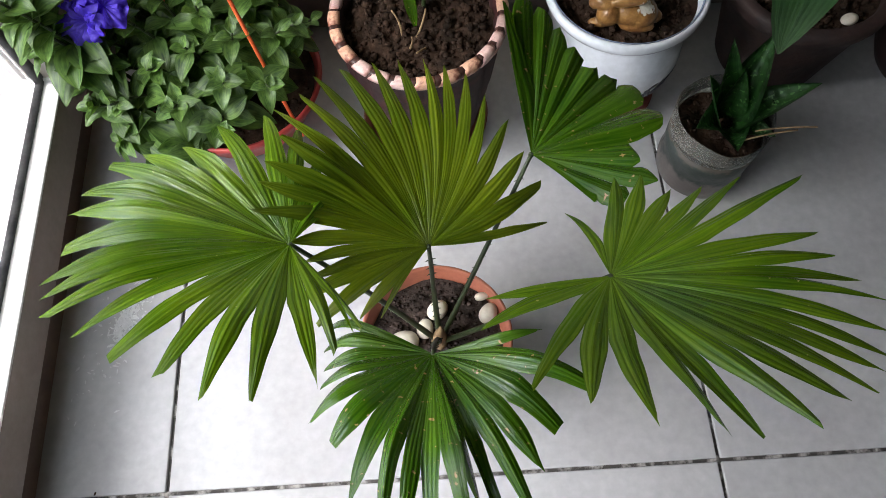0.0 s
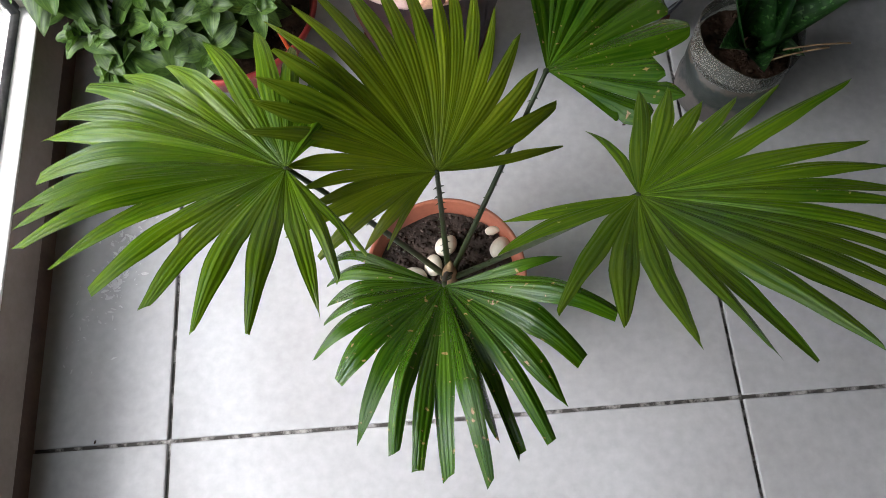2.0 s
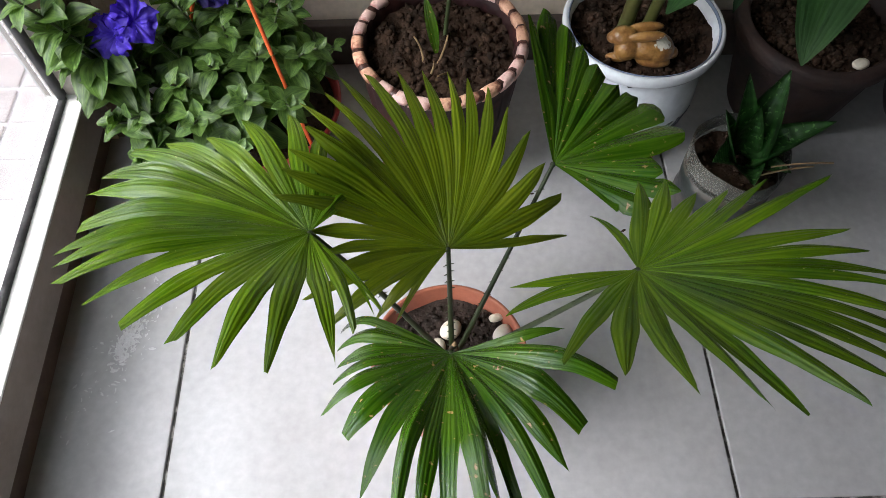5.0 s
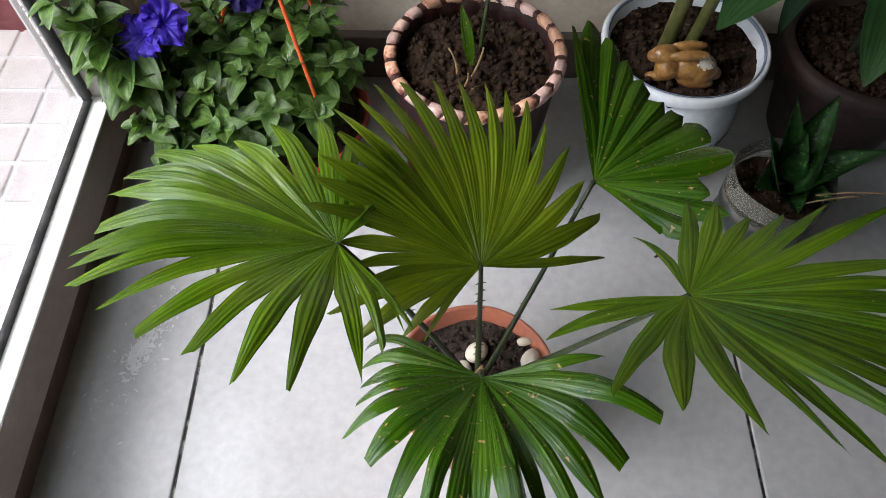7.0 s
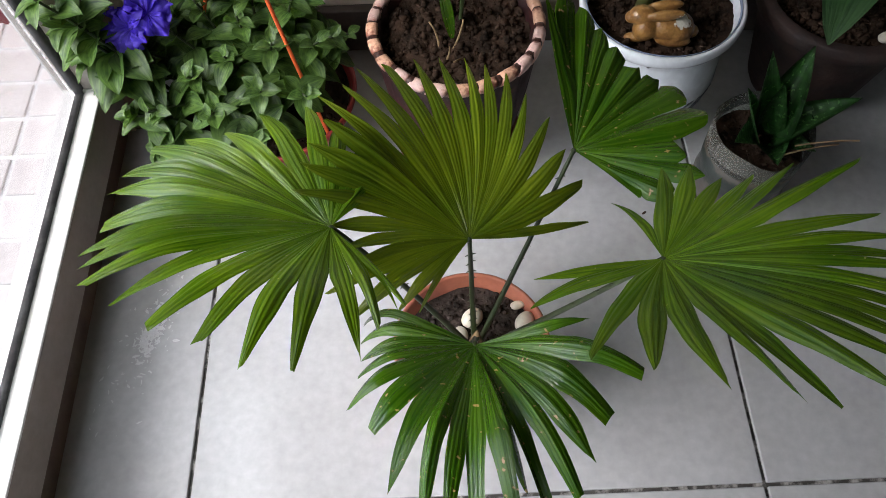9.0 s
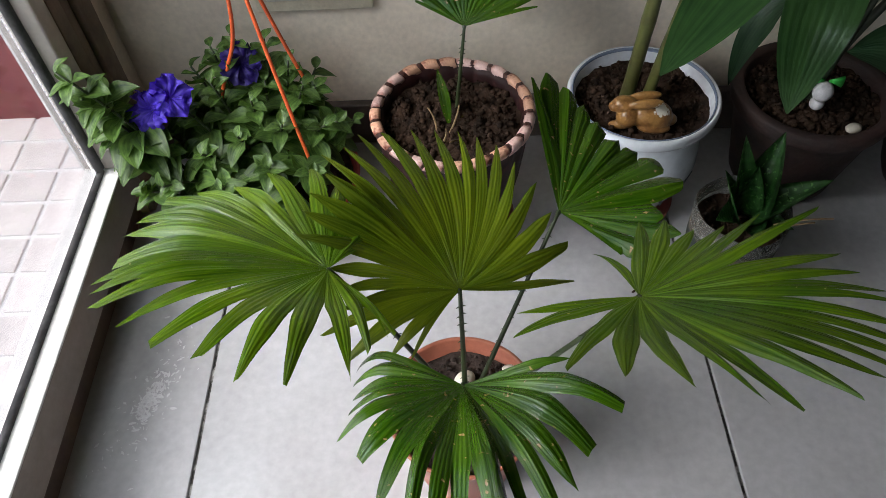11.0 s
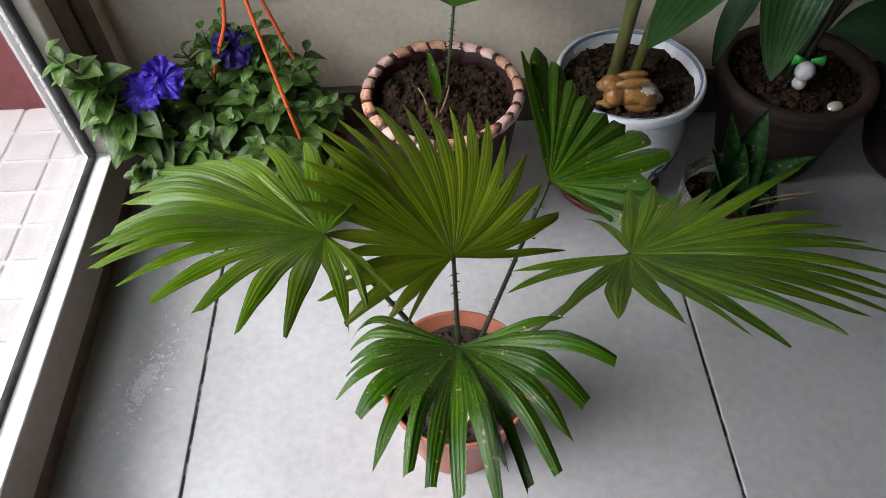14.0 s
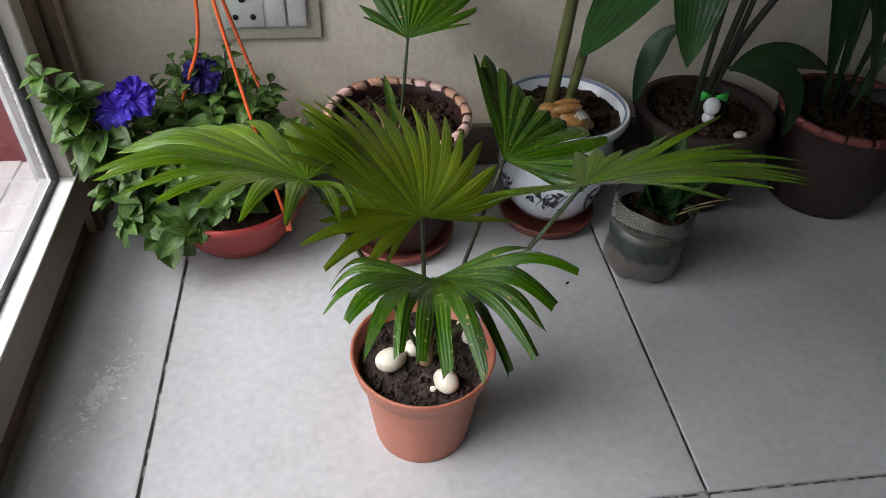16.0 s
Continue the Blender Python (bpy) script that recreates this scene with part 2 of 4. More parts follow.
M_PALM = leaf_mat("palm_leaf", (0.034, 0.098, 0.002), (0.122, 0.202, 0.006), 0.28, 4.0, (0.36, 0.34, 0.12), 0.73, through_light=0.16, shine=0.8, spec=0.1)
M_PALMOLIVE = leaf_mat("olive_palm_leaf", (0.056, 0.104, 0.004), (0.138, 0.182, 0.008), 0.3, 4.0, (0.4, 0.34, 0.12), 0.77, through_light=0.2, shine=0.5, spec=0.15)
M_PALMDARK = leaf_mat("scarred_palm_leaf", (0.02, 0.07, 0.002), (0.062, 0.135, 0.005), 0.26, 4.0, (0.34, 0.22, 0.09), 0.665, through_light=0.08, shine=1.0, spec=0.1)
M_PETLEAF = leaf_mat("petunia_leaf", (0.013, 0.047, 0.006), (0.11, 0.195, 0.04), 0.5, 0.5, (0.25, 0.34, 0.12), 0.78, through_light=0.25, vein_bump=0.5, patch_scale=75)
M_PETAL = leaf_mat("violet_petal", (0.035, 0.012, 0.3), (0.09, 0.04, 0.62), 0.6, 3.0, (0.12, 0.06, 0.7), 0.8, through_light=0.3, patch_scale=60)
M_PETALDARK = leaf_mat("deep_violet_petal", (0.012, 0.005, 0.09), (0.03, 0.012, 0.2), 0.6, 3.0, (0.06, 0.03, 0.35), 0.8, through_light=0.25, patch_scale=60)
M_SANS = leaf_mat("mottled_succulent_leaf", (0.012, 0.05, 0.01), (0.04, 0.14, 0.028), 0.38, 9.0, (0.12, 0.3, 0.08), 0.6, bands=True, through_light=0.03, patch_scale=110)
M_BIGLEAF = leaf_mat("broad_green_leaf", (0.014, 0.045, 0.012), (0.045, 0.105, 0.03), 0.32, 9.0, (0.2, 0.24, 0.1), 0.8, through_light=0.12, patch_scale=25, vein_bump=0.12, shine=0.4, spec=0.3)
M_BIGDARK = leaf_mat("broad_dark_leaf", (0.012, 0.04, 0.016), (0.03, 0.075, 0.028), 0.4, 9.0, (0.09, 0.12, 0.06), 0.8, through_light=0.06, patch_scale=25, vein_bump=0.12, shine=0.25, spec=0.3)
M_TOYWHITE = mat("white_toy_plastic", (0.68, 0.66, 0.68), 0.4, None, 60, bump=0)
M_TOYGREEN = mat("bright_green_plastic", (0.04, 0.42, 0.06), 0.4, None, 60, bump=0)
M_BOTTLE = bpy.data.materials.new("clear_bottle_plastic")
M_BOTTLE.use_nodes = True
_b = M_BOTTLE.node_tree.nodes["Principled BSDF"]
_b.inputs["Transmission Weight"].default_value, _b.inputs["Roughness"].default_value = 0.95, 0.07
_b.inputs["Base Color"].default_value, _b.inputs["IOR"].default_value = (0.86, 0.88, 0.84, 1), 1.2
M_BOTTLESOIL = mat("damp_soil_with_algae", (0.06, 0.055, 0.05), 0.6, (0.008, 0.013, 0.012), 34, (0.42, 0.55), 0.5, 120, coat=0.6)
_nt = M_BOTTLESOIL.node_tree
_b = _nt.nodes["Principled BSDF"]
_old = _b.inputs["Base Color"].links[0].from_socket
_co = _nt.nodes.new("ShaderNodeTexCoord")
_sep = _nt.nodes.new("ShaderNodeSeparateXYZ")
_nt.links.new(_co.outputs["Object"], _sep.inputs[0])
_n = _nt.nodes.new("ShaderNodeTexNoise")
_n.inputs["Scale"].default_value, _n.inputs["Detail"].default_value = 70, 6
_nt.links.new(_co.outputs["Object"], _n.inputs["Vector"])
_a = _nt.nodes.new("ShaderNodeMath")
_a.operation = "MULTIPLY_ADD"
_a.inputs[1].default_value = 0.045
_nt.links.new(_n.outputs["Fac"], _a.inputs[0])
_nt.links.new(_sep.outputs["Z"], _a.inputs[2])
_r = _nt.nodes.new("ShaderNodeValToRGB")
_r.color_ramp.elements[0].position, _r.color_ramp.elements[0].color = 0.064, (0.115, 0.095, 0.085, 1)
_r.color_ramp.elements[1].position, _r.color_ramp.elements[1].color = 0.072, (0.012, 0.02, 0.017, 1)
for _p, _c in ((0.1, (0.02, 0.03, 0.025, 1)), (0.106, (0.1, 0.078, 0.056, 1))):
    _e = _r.color_ramp.elements.new(_p)
    _e.color = _c
_nt.links.new(_a.outputs[0], _r.inputs["Fac"])
_m = _nt.nodes.new("ShaderNodeMix")
_m.data_type = "RGBA"
_m.inputs["Factor"].default_value = 0.25
_nt.links.new(_r.outputs["Color"], _m.inputs["A"])
_nt.links.new(_old, _m.inputs["B"])
_nt.links.new(_m.outputs["Result"], _b.inputs["Base Color"])
M_GLASS = bpy.data.materials.new("window_glass")
M_GLASS.use_nodes = True
_b = M_GLASS.node_tree.nodes["Principled BSDF"]
_b.inputs["Transmission Weight"].default_value, _b.inputs["Roughness"].default_value = 1.0, 0.02
_b.inputs["IOR"].default_value = 1.3
# Clear film; the pale base holds the glint it shows at low angles.
M_SPLASH = mat("splash_film_glint", (0.68, 0.68, 0.69), 0.14, (0.6, 0.6, 0.61), 80, bump=0.5, bump_scale=400, spec=1.0, coat=1.0)
M_DRIED = mat("dried_plant_matter", (0.3, 0.2, 0.1), 0.8, (0.16, 0.1, 0.05), 50)


# ---- mesh helpers ----
def mesh_of(bm, name, material, smooth=True):
    me = bpy.data.meshes.new(name)
    bm.normal_update()
    bm.to_mesh(me)
    bm.free()
    for m in material if isinstance(material, (list, tuple)) else [material]:
        me.materials.append(m)
    if smooth:
        me.shade_smooth()
    return me


def part(name, bm, material, parent=None, label="", smooth=True):
    ob = new(name, mesh_of(bm, name, material, smooth))
    ob.parent = parent
    return tagged(ob, label) if label else ob


def box(bm, lo, hi, bevel=0.0, m=None):
    c = [(a + b) / 2 for a, b in zip(lo, hi)]
    s = [abs(b - a) for a, b in zip(lo, hi)]
    made = bmesh.ops.create_cube(bm, size=1, matrix=(m or Matrix()) @ Matrix.Translation(c) @ Matrix.Diagonal((*s, 1)))
    if bevel:
        edges = list({e for v in made["verts"] for e in v.link_edges})
        bmesh.ops.bevel(bm, geom=edges, offset=bevel, segments=2, affect="EDGES", profile=0.5)
    return bm


def solid(lo, hi, bevel=0.0, m=None):
    return box(bmesh.new(), lo, hi, bevel, m)


def lathe(profile, seg=48, wave=None, ring=False):
    """A turned form from (radius, height) pairs; wave(angle, radius, height) may move each point."""
    bm = bmesh.new()
    rings = []
    for r, z in profile:
        loop = []
        for i in range(seg):
            a = 2 * math.pi * i / seg
            rr, zz = wave(a, r, z) if wave else (r, z)
            loop.append(bm.verts.new((rr * math.cos(a), rr * math.sin(a), zz)))
        rings.append(loop)
    for p, q in zip(rings, rings[1:]):
        for i in range(seg):
            bm.faces.new((p[i], p[(i + 1) % seg], q[(i + 1) % seg], q[i]))
    if ring:
        return bm
    bm.faces.new(list(reversed(rings[0])))
    if profile[-1][0] > 0.0005:
        bm.faces.new(rings[-1])
    return bm


def tube(bm, pts, radii, seg=8):
    pts = [Vector(p) for p in pts]
    prev = None
    for i, p in enumerate(pts):
        d = (pts[min(i + 1, len(pts) - 1)] - pts[max(i - 1, 0)]).normalized()
        a = d.orthogonal() if prev is None else (prev - d * prev.dot(d))
        a.normalize()
        prev = a
        b = d.cross(a)
        r = radii[i] if isinstance(radii, (list, tuple)) else radii
        ring = [bm.verts.new(p + (a * math.cos(2 * math.pi * k / seg) + b * math.sin(2 * math.pi * k / seg)) * r) for k in range(seg)]
        if i:
            for k in range(seg):
                bm.faces.new((last[k], last[(k + 1) % seg], ring[(k + 1) % seg], ring[k]))
        else:
            bm.faces.new(list(reversed(ring)))
        last = ring
    bm.faces.new(last)
    return bm


def bend(p0, p1, p2, n=12):
    """Points along a quadratic curve."""
    p0, p1, p2 = Vector(p0), Vector(p1), Vector(p2)
    return [p0 * (1 - t) ** 2 + p1 * 2 * t * (1 - t) + p2 * t * t for t in (i / n for i in range(n + 1))]


def soil_bed(radius, rough, seed, grains, grain=0.004):
    """A lumpy bed of earth with loose clods on it."""
    bm = bmesh.new()
    rnd = random.Random(seed)
    rings, seg = 14, 40
    mid = bm.verts.new((0, 0, rough * 0.5))
    last = None
    for k in range(1, rings + 1):
        r = radius * k / rings
        ring = []
        for i in range(seg):
            a = 2 * math.pi * i / seg
            x, y = r * math.cos(a), r * math.sin(a)
            h = noise.fractal(Vector((x, y, seed)) * 55, 0.7, 2, 4) * rough
            ring.append(bm.verts.new((x, y, h)))
        for i in range(seg):
            j = (i + 1) % seg
            if last:
                bm.faces.new((last[i], ring[i], ring[j], last[j]))
            else:
                bm.faces.new((mid, ring[i], ring[j]))
        last = ring
    for _ in range(grains):
        r, a = radius * math.sqrt(rnd.random()) * 0.96, rnd.random() * 6.283
        s = grain * (0.4 + rnd.random() ** 2 * 1.3)
        x, y = r * math.cos(a), r * math.sin(a)
        h = noise.fractal(Vector((x, y, seed)) * 55, 0.7, 2, 4) * rough
        m = pose(x, y, h + s * 0.25, rnd.random() * 180, rnd.random() * 180, 0) @ Matrix.Diagonal((s, s * 0.8, s * 0.7, 1))
        made = bmesh.ops.create_icosphere(bm, subdivisions=1, radius=1, matrix=m)
        for v in made["verts"]:
            v.co += Vector((rnd.random() - 0.5, rnd.random() - 0.5, rnd.random() - 0.5)) * s * 0.5
    return bm


def blade(length, width, rows=8, cols=4, cup=0.2, droop=0.2, tip=1.6, wavy=0.0, seed=0, base=0.15, fold=0.0):
    """An ovate leaf along +x from its stalk, cupped across, drooping along, with UVs."""
    bm = bmesh.new()
    uv = bm.loops.layers.uv.new("UVMap")
    rnd = random.Random(seed)
    ph = rnd.random() * 6
    grid, uvs = [], {}
    for i in range(rows + 1):
        t = i / rows
        w = width * 0.5 * (math.sin(math.pi * min(1, t ** (1 / tip) * 1.0)) ** 0.8 * (1 - base) + base * (1 - t)) if t < 1 else 0.0004
        row = []
        for j in range(cols + 1):
            s = 2 * j / cols - 1
            y = s * w
            z = abs(s) ** 1.5 * w * cup - droop * length * t * t + abs(s) * w * fold
            z += wavy * length * math.sin(t * 9 + ph + s * 2) * abs(s)
            v = bm.verts.new((t * length, y, z))
            uvs[v] = (j / cols, t)
            row.append(v)
        grid.append(row)
    for i in range(rows):
        for j in range(cols):
            f = bm.faces.new((grid[i][j], grid[i + 1][j], grid[i + 1][j + 1], grid[i][j + 1]))
            for lp in f.loops:
                lp[uv].uv = uvs[lp.vert]
    return bm


# ---- the room ----
floor = part("floor", solid((-0.19, -3.0, -0.12), (2.9, 0.72, -0.004)), M_GROUT, None, smooth=False)
tagged(floor, "pale grey glazed ceramic floor with dark grout", "floor", kind="structure")
wall = part("wall_north", solid((-0.185, 0.64, -0.1), (2.9, 0.8, 2.62)), M_WALL, None, smooth=False)
tagged(wall, "cream painted plaster wall with small chips and stains", "wall", kind="structure")
# Unseen walls and ceiling close the room; dark colours hold down the bounce.
for nm, lo, hi in (("wall_east", (2.9, -3.0, -0.1), (3.05, 0.8, 2.62)), ("wall_south", (-0.3, -3.15, -0.1), (3.05, -3.0, 2.62))):
    tagged(part(nm, solid(lo, hi), M_FARWALL, None, smooth=False), "unseen wall closing the room, dark to cut bounced light", "wall", kind="structure")
tagged(part("ceiling", solid((-0.3, -3.15, 2.6), (3.05, 0.8, 2.75)), M_CEIL, None, smooth=False), "unseen ceiling closing the room, grey to cut bounced light", "ceiling", kind="structure")
# The shadow at the foot of the wall is built as a dark strip.
tagged(part("wall_foot_strip", solid((-0.15, 0.626, 0.0), (2.9, 0.641, 0.075), 0.003), M_WALL_FOOT, None), "dark strip for the shadow along the foot of the wall", "skirting", kind="structure")

# the window wall: s runs along it, o outwards
WIN = Matrix.Translation((-0.121, 0, 0)) @ Matrix.Rotation(math.atan(0.01), 4, "Z")


def win_box(s0, s1, o0, o1, z0, z1, bevel=0.0):
    return solid((-o1, s0, z0), (-o0, s1, z1), bevel, WIN)


west = part("wall_west", win_box(0.5, 0.66, 0.012, 0.055, -0.1, 2.6), M_WALL, None, smooth=False)
tagged(west, "shaded plaster return beside the window", "wall", kind="structure")
tagged(part("wall_reveal", win_box(0.485, 0.66, 0.0565, 0.062, -0.1, 2.6), M_PLASTER_OUT, None, smooth=False), "pale plaster reveal outside the window", "wall", kind="structure")
jamb = bmesh.new()
for k, (a, b, o) in enumerate(((0.502, 0.528, 0.003), (0.53, 0.55, 0.006), (0.552, 0.588, 0.0))):
    box(jamb, (-0.03, a, 0.0), (-o, b, 2.6), 0.002, WIN)
tagged(part("trim", jamb, M_JAMB, None), "weathered brown wooden jamb strip beside the window", "trim", kind="structure")
curb = part("curb", win_box(-3.0, 0.5, 0.022, 0.064, -0.1, 0.06, 0.003), M_CURB, None)
tagged(curb, "dark brown low curb under the window frame", "curb", kind="structure")
# Lintel and pier are added out of view to cut down the incoming daylight.
part_w = win_box(-3.1, 0.5, 0.0, 0.1, 0.93, 2.62)
tagged(part("unseen_lintel", part_w, M_WALL, None, smooth=False), "unseen wall added over the window to limit its light", "wall", kind="structure")
part_w = win_box(-3.1, -1.1, 0.0, 0.1, 0.0, 0.93)
tagged(part("unseen_pier", part_w, M_WALL, None, smooth=False), "unseen wall added beside the window to limit its light", "wall", kind="structure")

window = new("window_1")
tagged(window, "large fixed window with white painted frame and black gasket", "window", kind="structure")
# The rail's face is set darker than its white top.
part("window_rail", win_box(-1.1, 0.5, 0.001, 0.05, 0.06, 0.1165, 0.003), M_TAUPE, window, "lower frame rail with a taupe face")
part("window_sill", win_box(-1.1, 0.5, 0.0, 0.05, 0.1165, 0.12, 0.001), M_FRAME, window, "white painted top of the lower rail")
part("window_frame", win_box(0.47, 0.5, 0.002, 0.05, 0.1195, 0.93, 0.003), M_POST_SHADE, window, "painted upright frame post with shade in its beige colour")
part("gasket", win_box(-1.1, 0.465, 0.02, 0.028, 0.1202, 0.124), M_GASKET, window, "black rubber gasket line")
part("gasket", win_box(0.46, 0.4702, 0.02, 0.028, 0.124, 0.93), M_GASKET, window, "black rubber gasket line")
pane = part("pane", win_box(-1.1, 0.46, 0.03, 0.035, 0.1195, 0.93), M_GLASS, window, "clear dusty glass pane", smooth=False)
pane.visible_shadow = False

# outside: pavers, a red wall and open ground under the sky
ground = part("ground", solid((-60, -60, -0.3), (-0.2, 60, -0.0535)), M_PAVEJOINT, None, smooth=False)
tagged(ground, "pale outdoor ground with mortar joints", "ground", kind="structure")
red = part("wall_red", solid((-1.9, 0.775, -0.3), (-0.31, 0.95, 1.1), 0.004), M_RED, None)
tagged(red, "dark red painted low wall outside the window", "wall", kind="structure")


# ---- fan palm ----
def frond(parent, foot, hub, slope, tips, material, split=0.7, arch=0.06, wide=0.0085, pleat=0.3, blunt=0.2, hang=0.0, swirl=0.0, lean=None, sag=0.03, stalk=0.0024, seed=1, label=""):
    """A fan leaf: a thorny stalk from foot to hub, and leaflets (angle, length, rise of the tip) round a plane that climbs by slope
    per metre of x and y. Neighbours are joined edge to edge until they grow wider than twice wide, or up to split; then each tapers alone."""
    rnd = random.Random(seed)
    hub, foot = Vector(hub), Vector(foot)
    n = Vector((-slope[0], -slope[1], 1)).normalized()
    u = (Vector((1, 0, slope[0]))).normalized()
    v = n.cross(u)
    mid = (foot + hub) / 2 + Vector((0, 0, 1)) * sag
    bm = bmesh.new()
    pts = bend(foot, mid, hub, 16)
    tube(bm, pts, [stalk * (1.25 - 0.5 * i / 16) for i in range(17)], 8)
    for i in range(3, 15):
        for side in (-1, 1):
            if rnd.random() < 0.8:
                d = (pts[i + 1] - pts[i]).normalized()
                o = d.cross(Vector((0.3, -1, 0.3))).normalized() * side
                p = pts[i] + d * rnd.random() * 0.004
                tube(bm, [p, p + o * stalk * 1.1, p + o * stalk * 2.0 - d * 0.001], [0.0009, 0.0006, 0.0001], 4)
    bmesh.ops.create_uvsphere(bm, u_segments=10, v_segments=6, radius=stalk * 1.1, matrix=Matrix.Translation(hub - n * stalk * 0.7))
    f = part("frond", bm, M_STEM, parent, label)
    rows = 22
    spines = []
    for a, length, rise in tips:
        th = radians(a)
        e = u * math.cos(th) + v * math.sin(th)
        q = -u * math.sin(th) + v * math.cos(th)
        bow, lift, drop = swirl + (rnd.random() - 0.5) * 0.03, arch * (0.8 + 0.4 * rnd.random()), hang * (0.5 + rnd.random())
        line = []
        for k in range(rows + 1):
            t = k / rows
            r = t * length
            high = rise * t * t + lift * length * 4 * t * (1 - t) * (0.6 + 0.8 * t * (1 - t)) - drop * length * (max(0, t - 0.6) ** 2 * 6 - 0.96 * t * t)
            line.append(hub + e * r + q * bow * length * math.sin(math.pi * t) + n * high)
        spines.append((line, length, e, q))

    def at_radius(i, r):
        line, length, _, _ = spines[i]
        x = min(r / length, 0.9999) * rows
        k = int(x)
        return line[k].lerp(line[k + 1], x - k)

    seams = []
    for i in range(len(tips) - 1):
        short = min(spines[i][1], spines[i + 1][1])
        top = min(split * (0.93 + 0.14 * rnd.random()) * short, short * 0.97)
        r = 0.012
        while r < top and (at_radius(i, r) - at_radius(i + 1, r)).length < 2 * wide:
            r += 0.002
        seams.append(r)
    turn = 1 if (tips[1][0] - tips[0][0] + 180) % 360 < 180 else -1
    for i, (line, length, e, q) in enumerate(spines):
        lb = bmesh.new()
        uvl = lb.loops.layers.uv.new("UVMap")
        cut = blunt * 1.6 * rnd.random() if rnd.random() < 0.75 else min(0.8, blunt * 2.5)
        skew = (rnd.random() - 0.5) * 0.05
        tilt = (rnd.random() - 0.5) * 0.4
        roll = lean(tips[i][0] % 360) if lean else 0
        power = 1.3 + 1.2 * rnd.random()
        nicks = rnd.random() * 50
        grid, uvs = [], {}
        offs = []
        for side in (-1, 1):
            j = i + side
            col = []
            if 0 <= j < len(tips):
                seam = seams[min(i, j)]
                base_off = (at_radius(j, seam) - at_radius(i, seam)) / 2
            else:
                seam = min(0.35 * length, 0.04)
                base_off = q * side * turn * wide * 0.8
            for k in range(rows + 1):
                r = max(0.0012, k / rows * length)
                if r <= seam:
                    o = (at_radius(j, r) - at_radius(i, r)) / 2 if 0 <= j < len(tips) else base_off * (r / seam) ** 0.7
                else:
                    tau = min(1, (r - seam) / max(0.001, length - seam))
                    d = (line[min(k + 1, rows)] - line[k - 1]).normalized()
                    o = base_off - d * base_off.dot(d)
                    size = o.length or 0.001
                    goal = max(size, wide * 0.62)
                    grow = size + (goal - size) * min(1, tau * 3)
                    shape = (1 - tau ** power) * (1 - cut) + cut * (1 - 0.35 * tau)
                    shape *= 1 + 0.05 * math.sin(r * 160 + nicks)
                    o = o / size * grow * max(shape, 0.02)
                col.append(o)
            offs.append(col)
        for k in range(rows + 1):
            t = k / rows
            row = []
            d = (line[min(k + 1, rows)] - line[max(k - 1, 0)]).normalized()
            for j, s in enumerate((-1, -0.5, 0, 0.5, 1)):
                o = offs[0][k] * -s if s < 0 else offs[1][k] * s
                w = o.length
                free = max(0, t - 0.55)
                p = line[k] + o + n * ((0.5 - abs(s)) * pleat * w * (2 if s else 0) + (0.25 * pleat * w if s == 0 else 0))
                if s == 0:
                    p += n * 0.5 * pleat * (offs[0][k].length + offs[1][k].length) * 0.5
                late = min(1, max(0, t - 0.3) * 2.2)
                p += n * s * w * (tilt * free * 1.6 + roll * late * late) + d * (skew * length * s * (1 if k == rows else 0))
                x = lb.verts.new(p)
                uvs[x] = (j / 4, t)
                row.append(x)
            grid.append(row)
        for k in range(rows):
            for j in range(4):
                fc = lb.faces.new((grid[k][j], grid[k + 1][j], grid[k + 1][j + 1], grid[k][j + 1]))
                fc.smooth = True
                for lp in fc.loops:
                    lp[uvl].uv = uvs[lp.vert]
        for k in range(rows):
            lb.edges.get((grid[k][2], grid[k + 1][2])).smooth = False
        bmesh.ops.recalc_face_normals(lb, faces=lb.faces)
        part("leaflet", lb, material, f, smooth=False)
    return f


palm = new("potted_fan_palm")
tagged(palm, "young fan palm in a terracotta-coloured plastic pot on the tiles", "potted plant")
PX, PY = 0.303, 0.119
palm.location = (0, 0, 0)


def at(ob, x, y, z=0.0, rz=0.0):
    ob.matrix_basis = pose(x, y, z, 0, 0, rz)
    return ob


at(part("pot", lathe([(0.048, 0.0), (0.052, 0.001), (0.053, 0.006), (0.0655, 0.108), (0.0665, 0.11), (0.0715, 0.112), (0.0745, 0.127), (0.0752, 0.1305),
                      (0.0735, 0.132), (0.071, 0.129), (0.066, 0.1), (0.0, 0.098)], 64), M_TERRA, palm, "terracotta-coloured plastic pot"), PX, PY)
at(part("soil", soil_bed(0.0665, 0.006, 3, 700, 0.0023), M_SOIL2, palm, "crumbly grey-brown soil"), PX, PY, 0.113)
crown = Vector((0.306, 0.118, 0.112))
part("stem", tube(bmesh.new(), [crown + Vector((0, 0, -0.015)), crown + Vector((0, 0, 0.01)), crown + Vector((0.001, -0.001, 0.03)), crown + Vector((0.002, -0.002, 0.055))],
                  [0.009, 0.0085, 0.006, 0.0015]), M_DRIED, palm, "fibrous brown stem base")
T_L = [(-59, .094, .01), (-64, .097, .011), (-73, .105, .01), (-81, .123, .006), (-98, .135, .008), (-110, .139, .006), (-122, .137, .009), (-136, .144, .002), (-148, .152, -.003), (-155, .162, .001), (-160, .16, .002), (-166, .16, -.002),
       (180, .153, -.013), (169, .157, -.008), (161, .158, -.007), (150, .155, .0), (143, .139, .004), (133, .12, .012), (118, .127, .016), (100, .13, .016), (88, .121, .009), (75, .101, 0), (61, .078, -.007), (49, .054, -.011)]
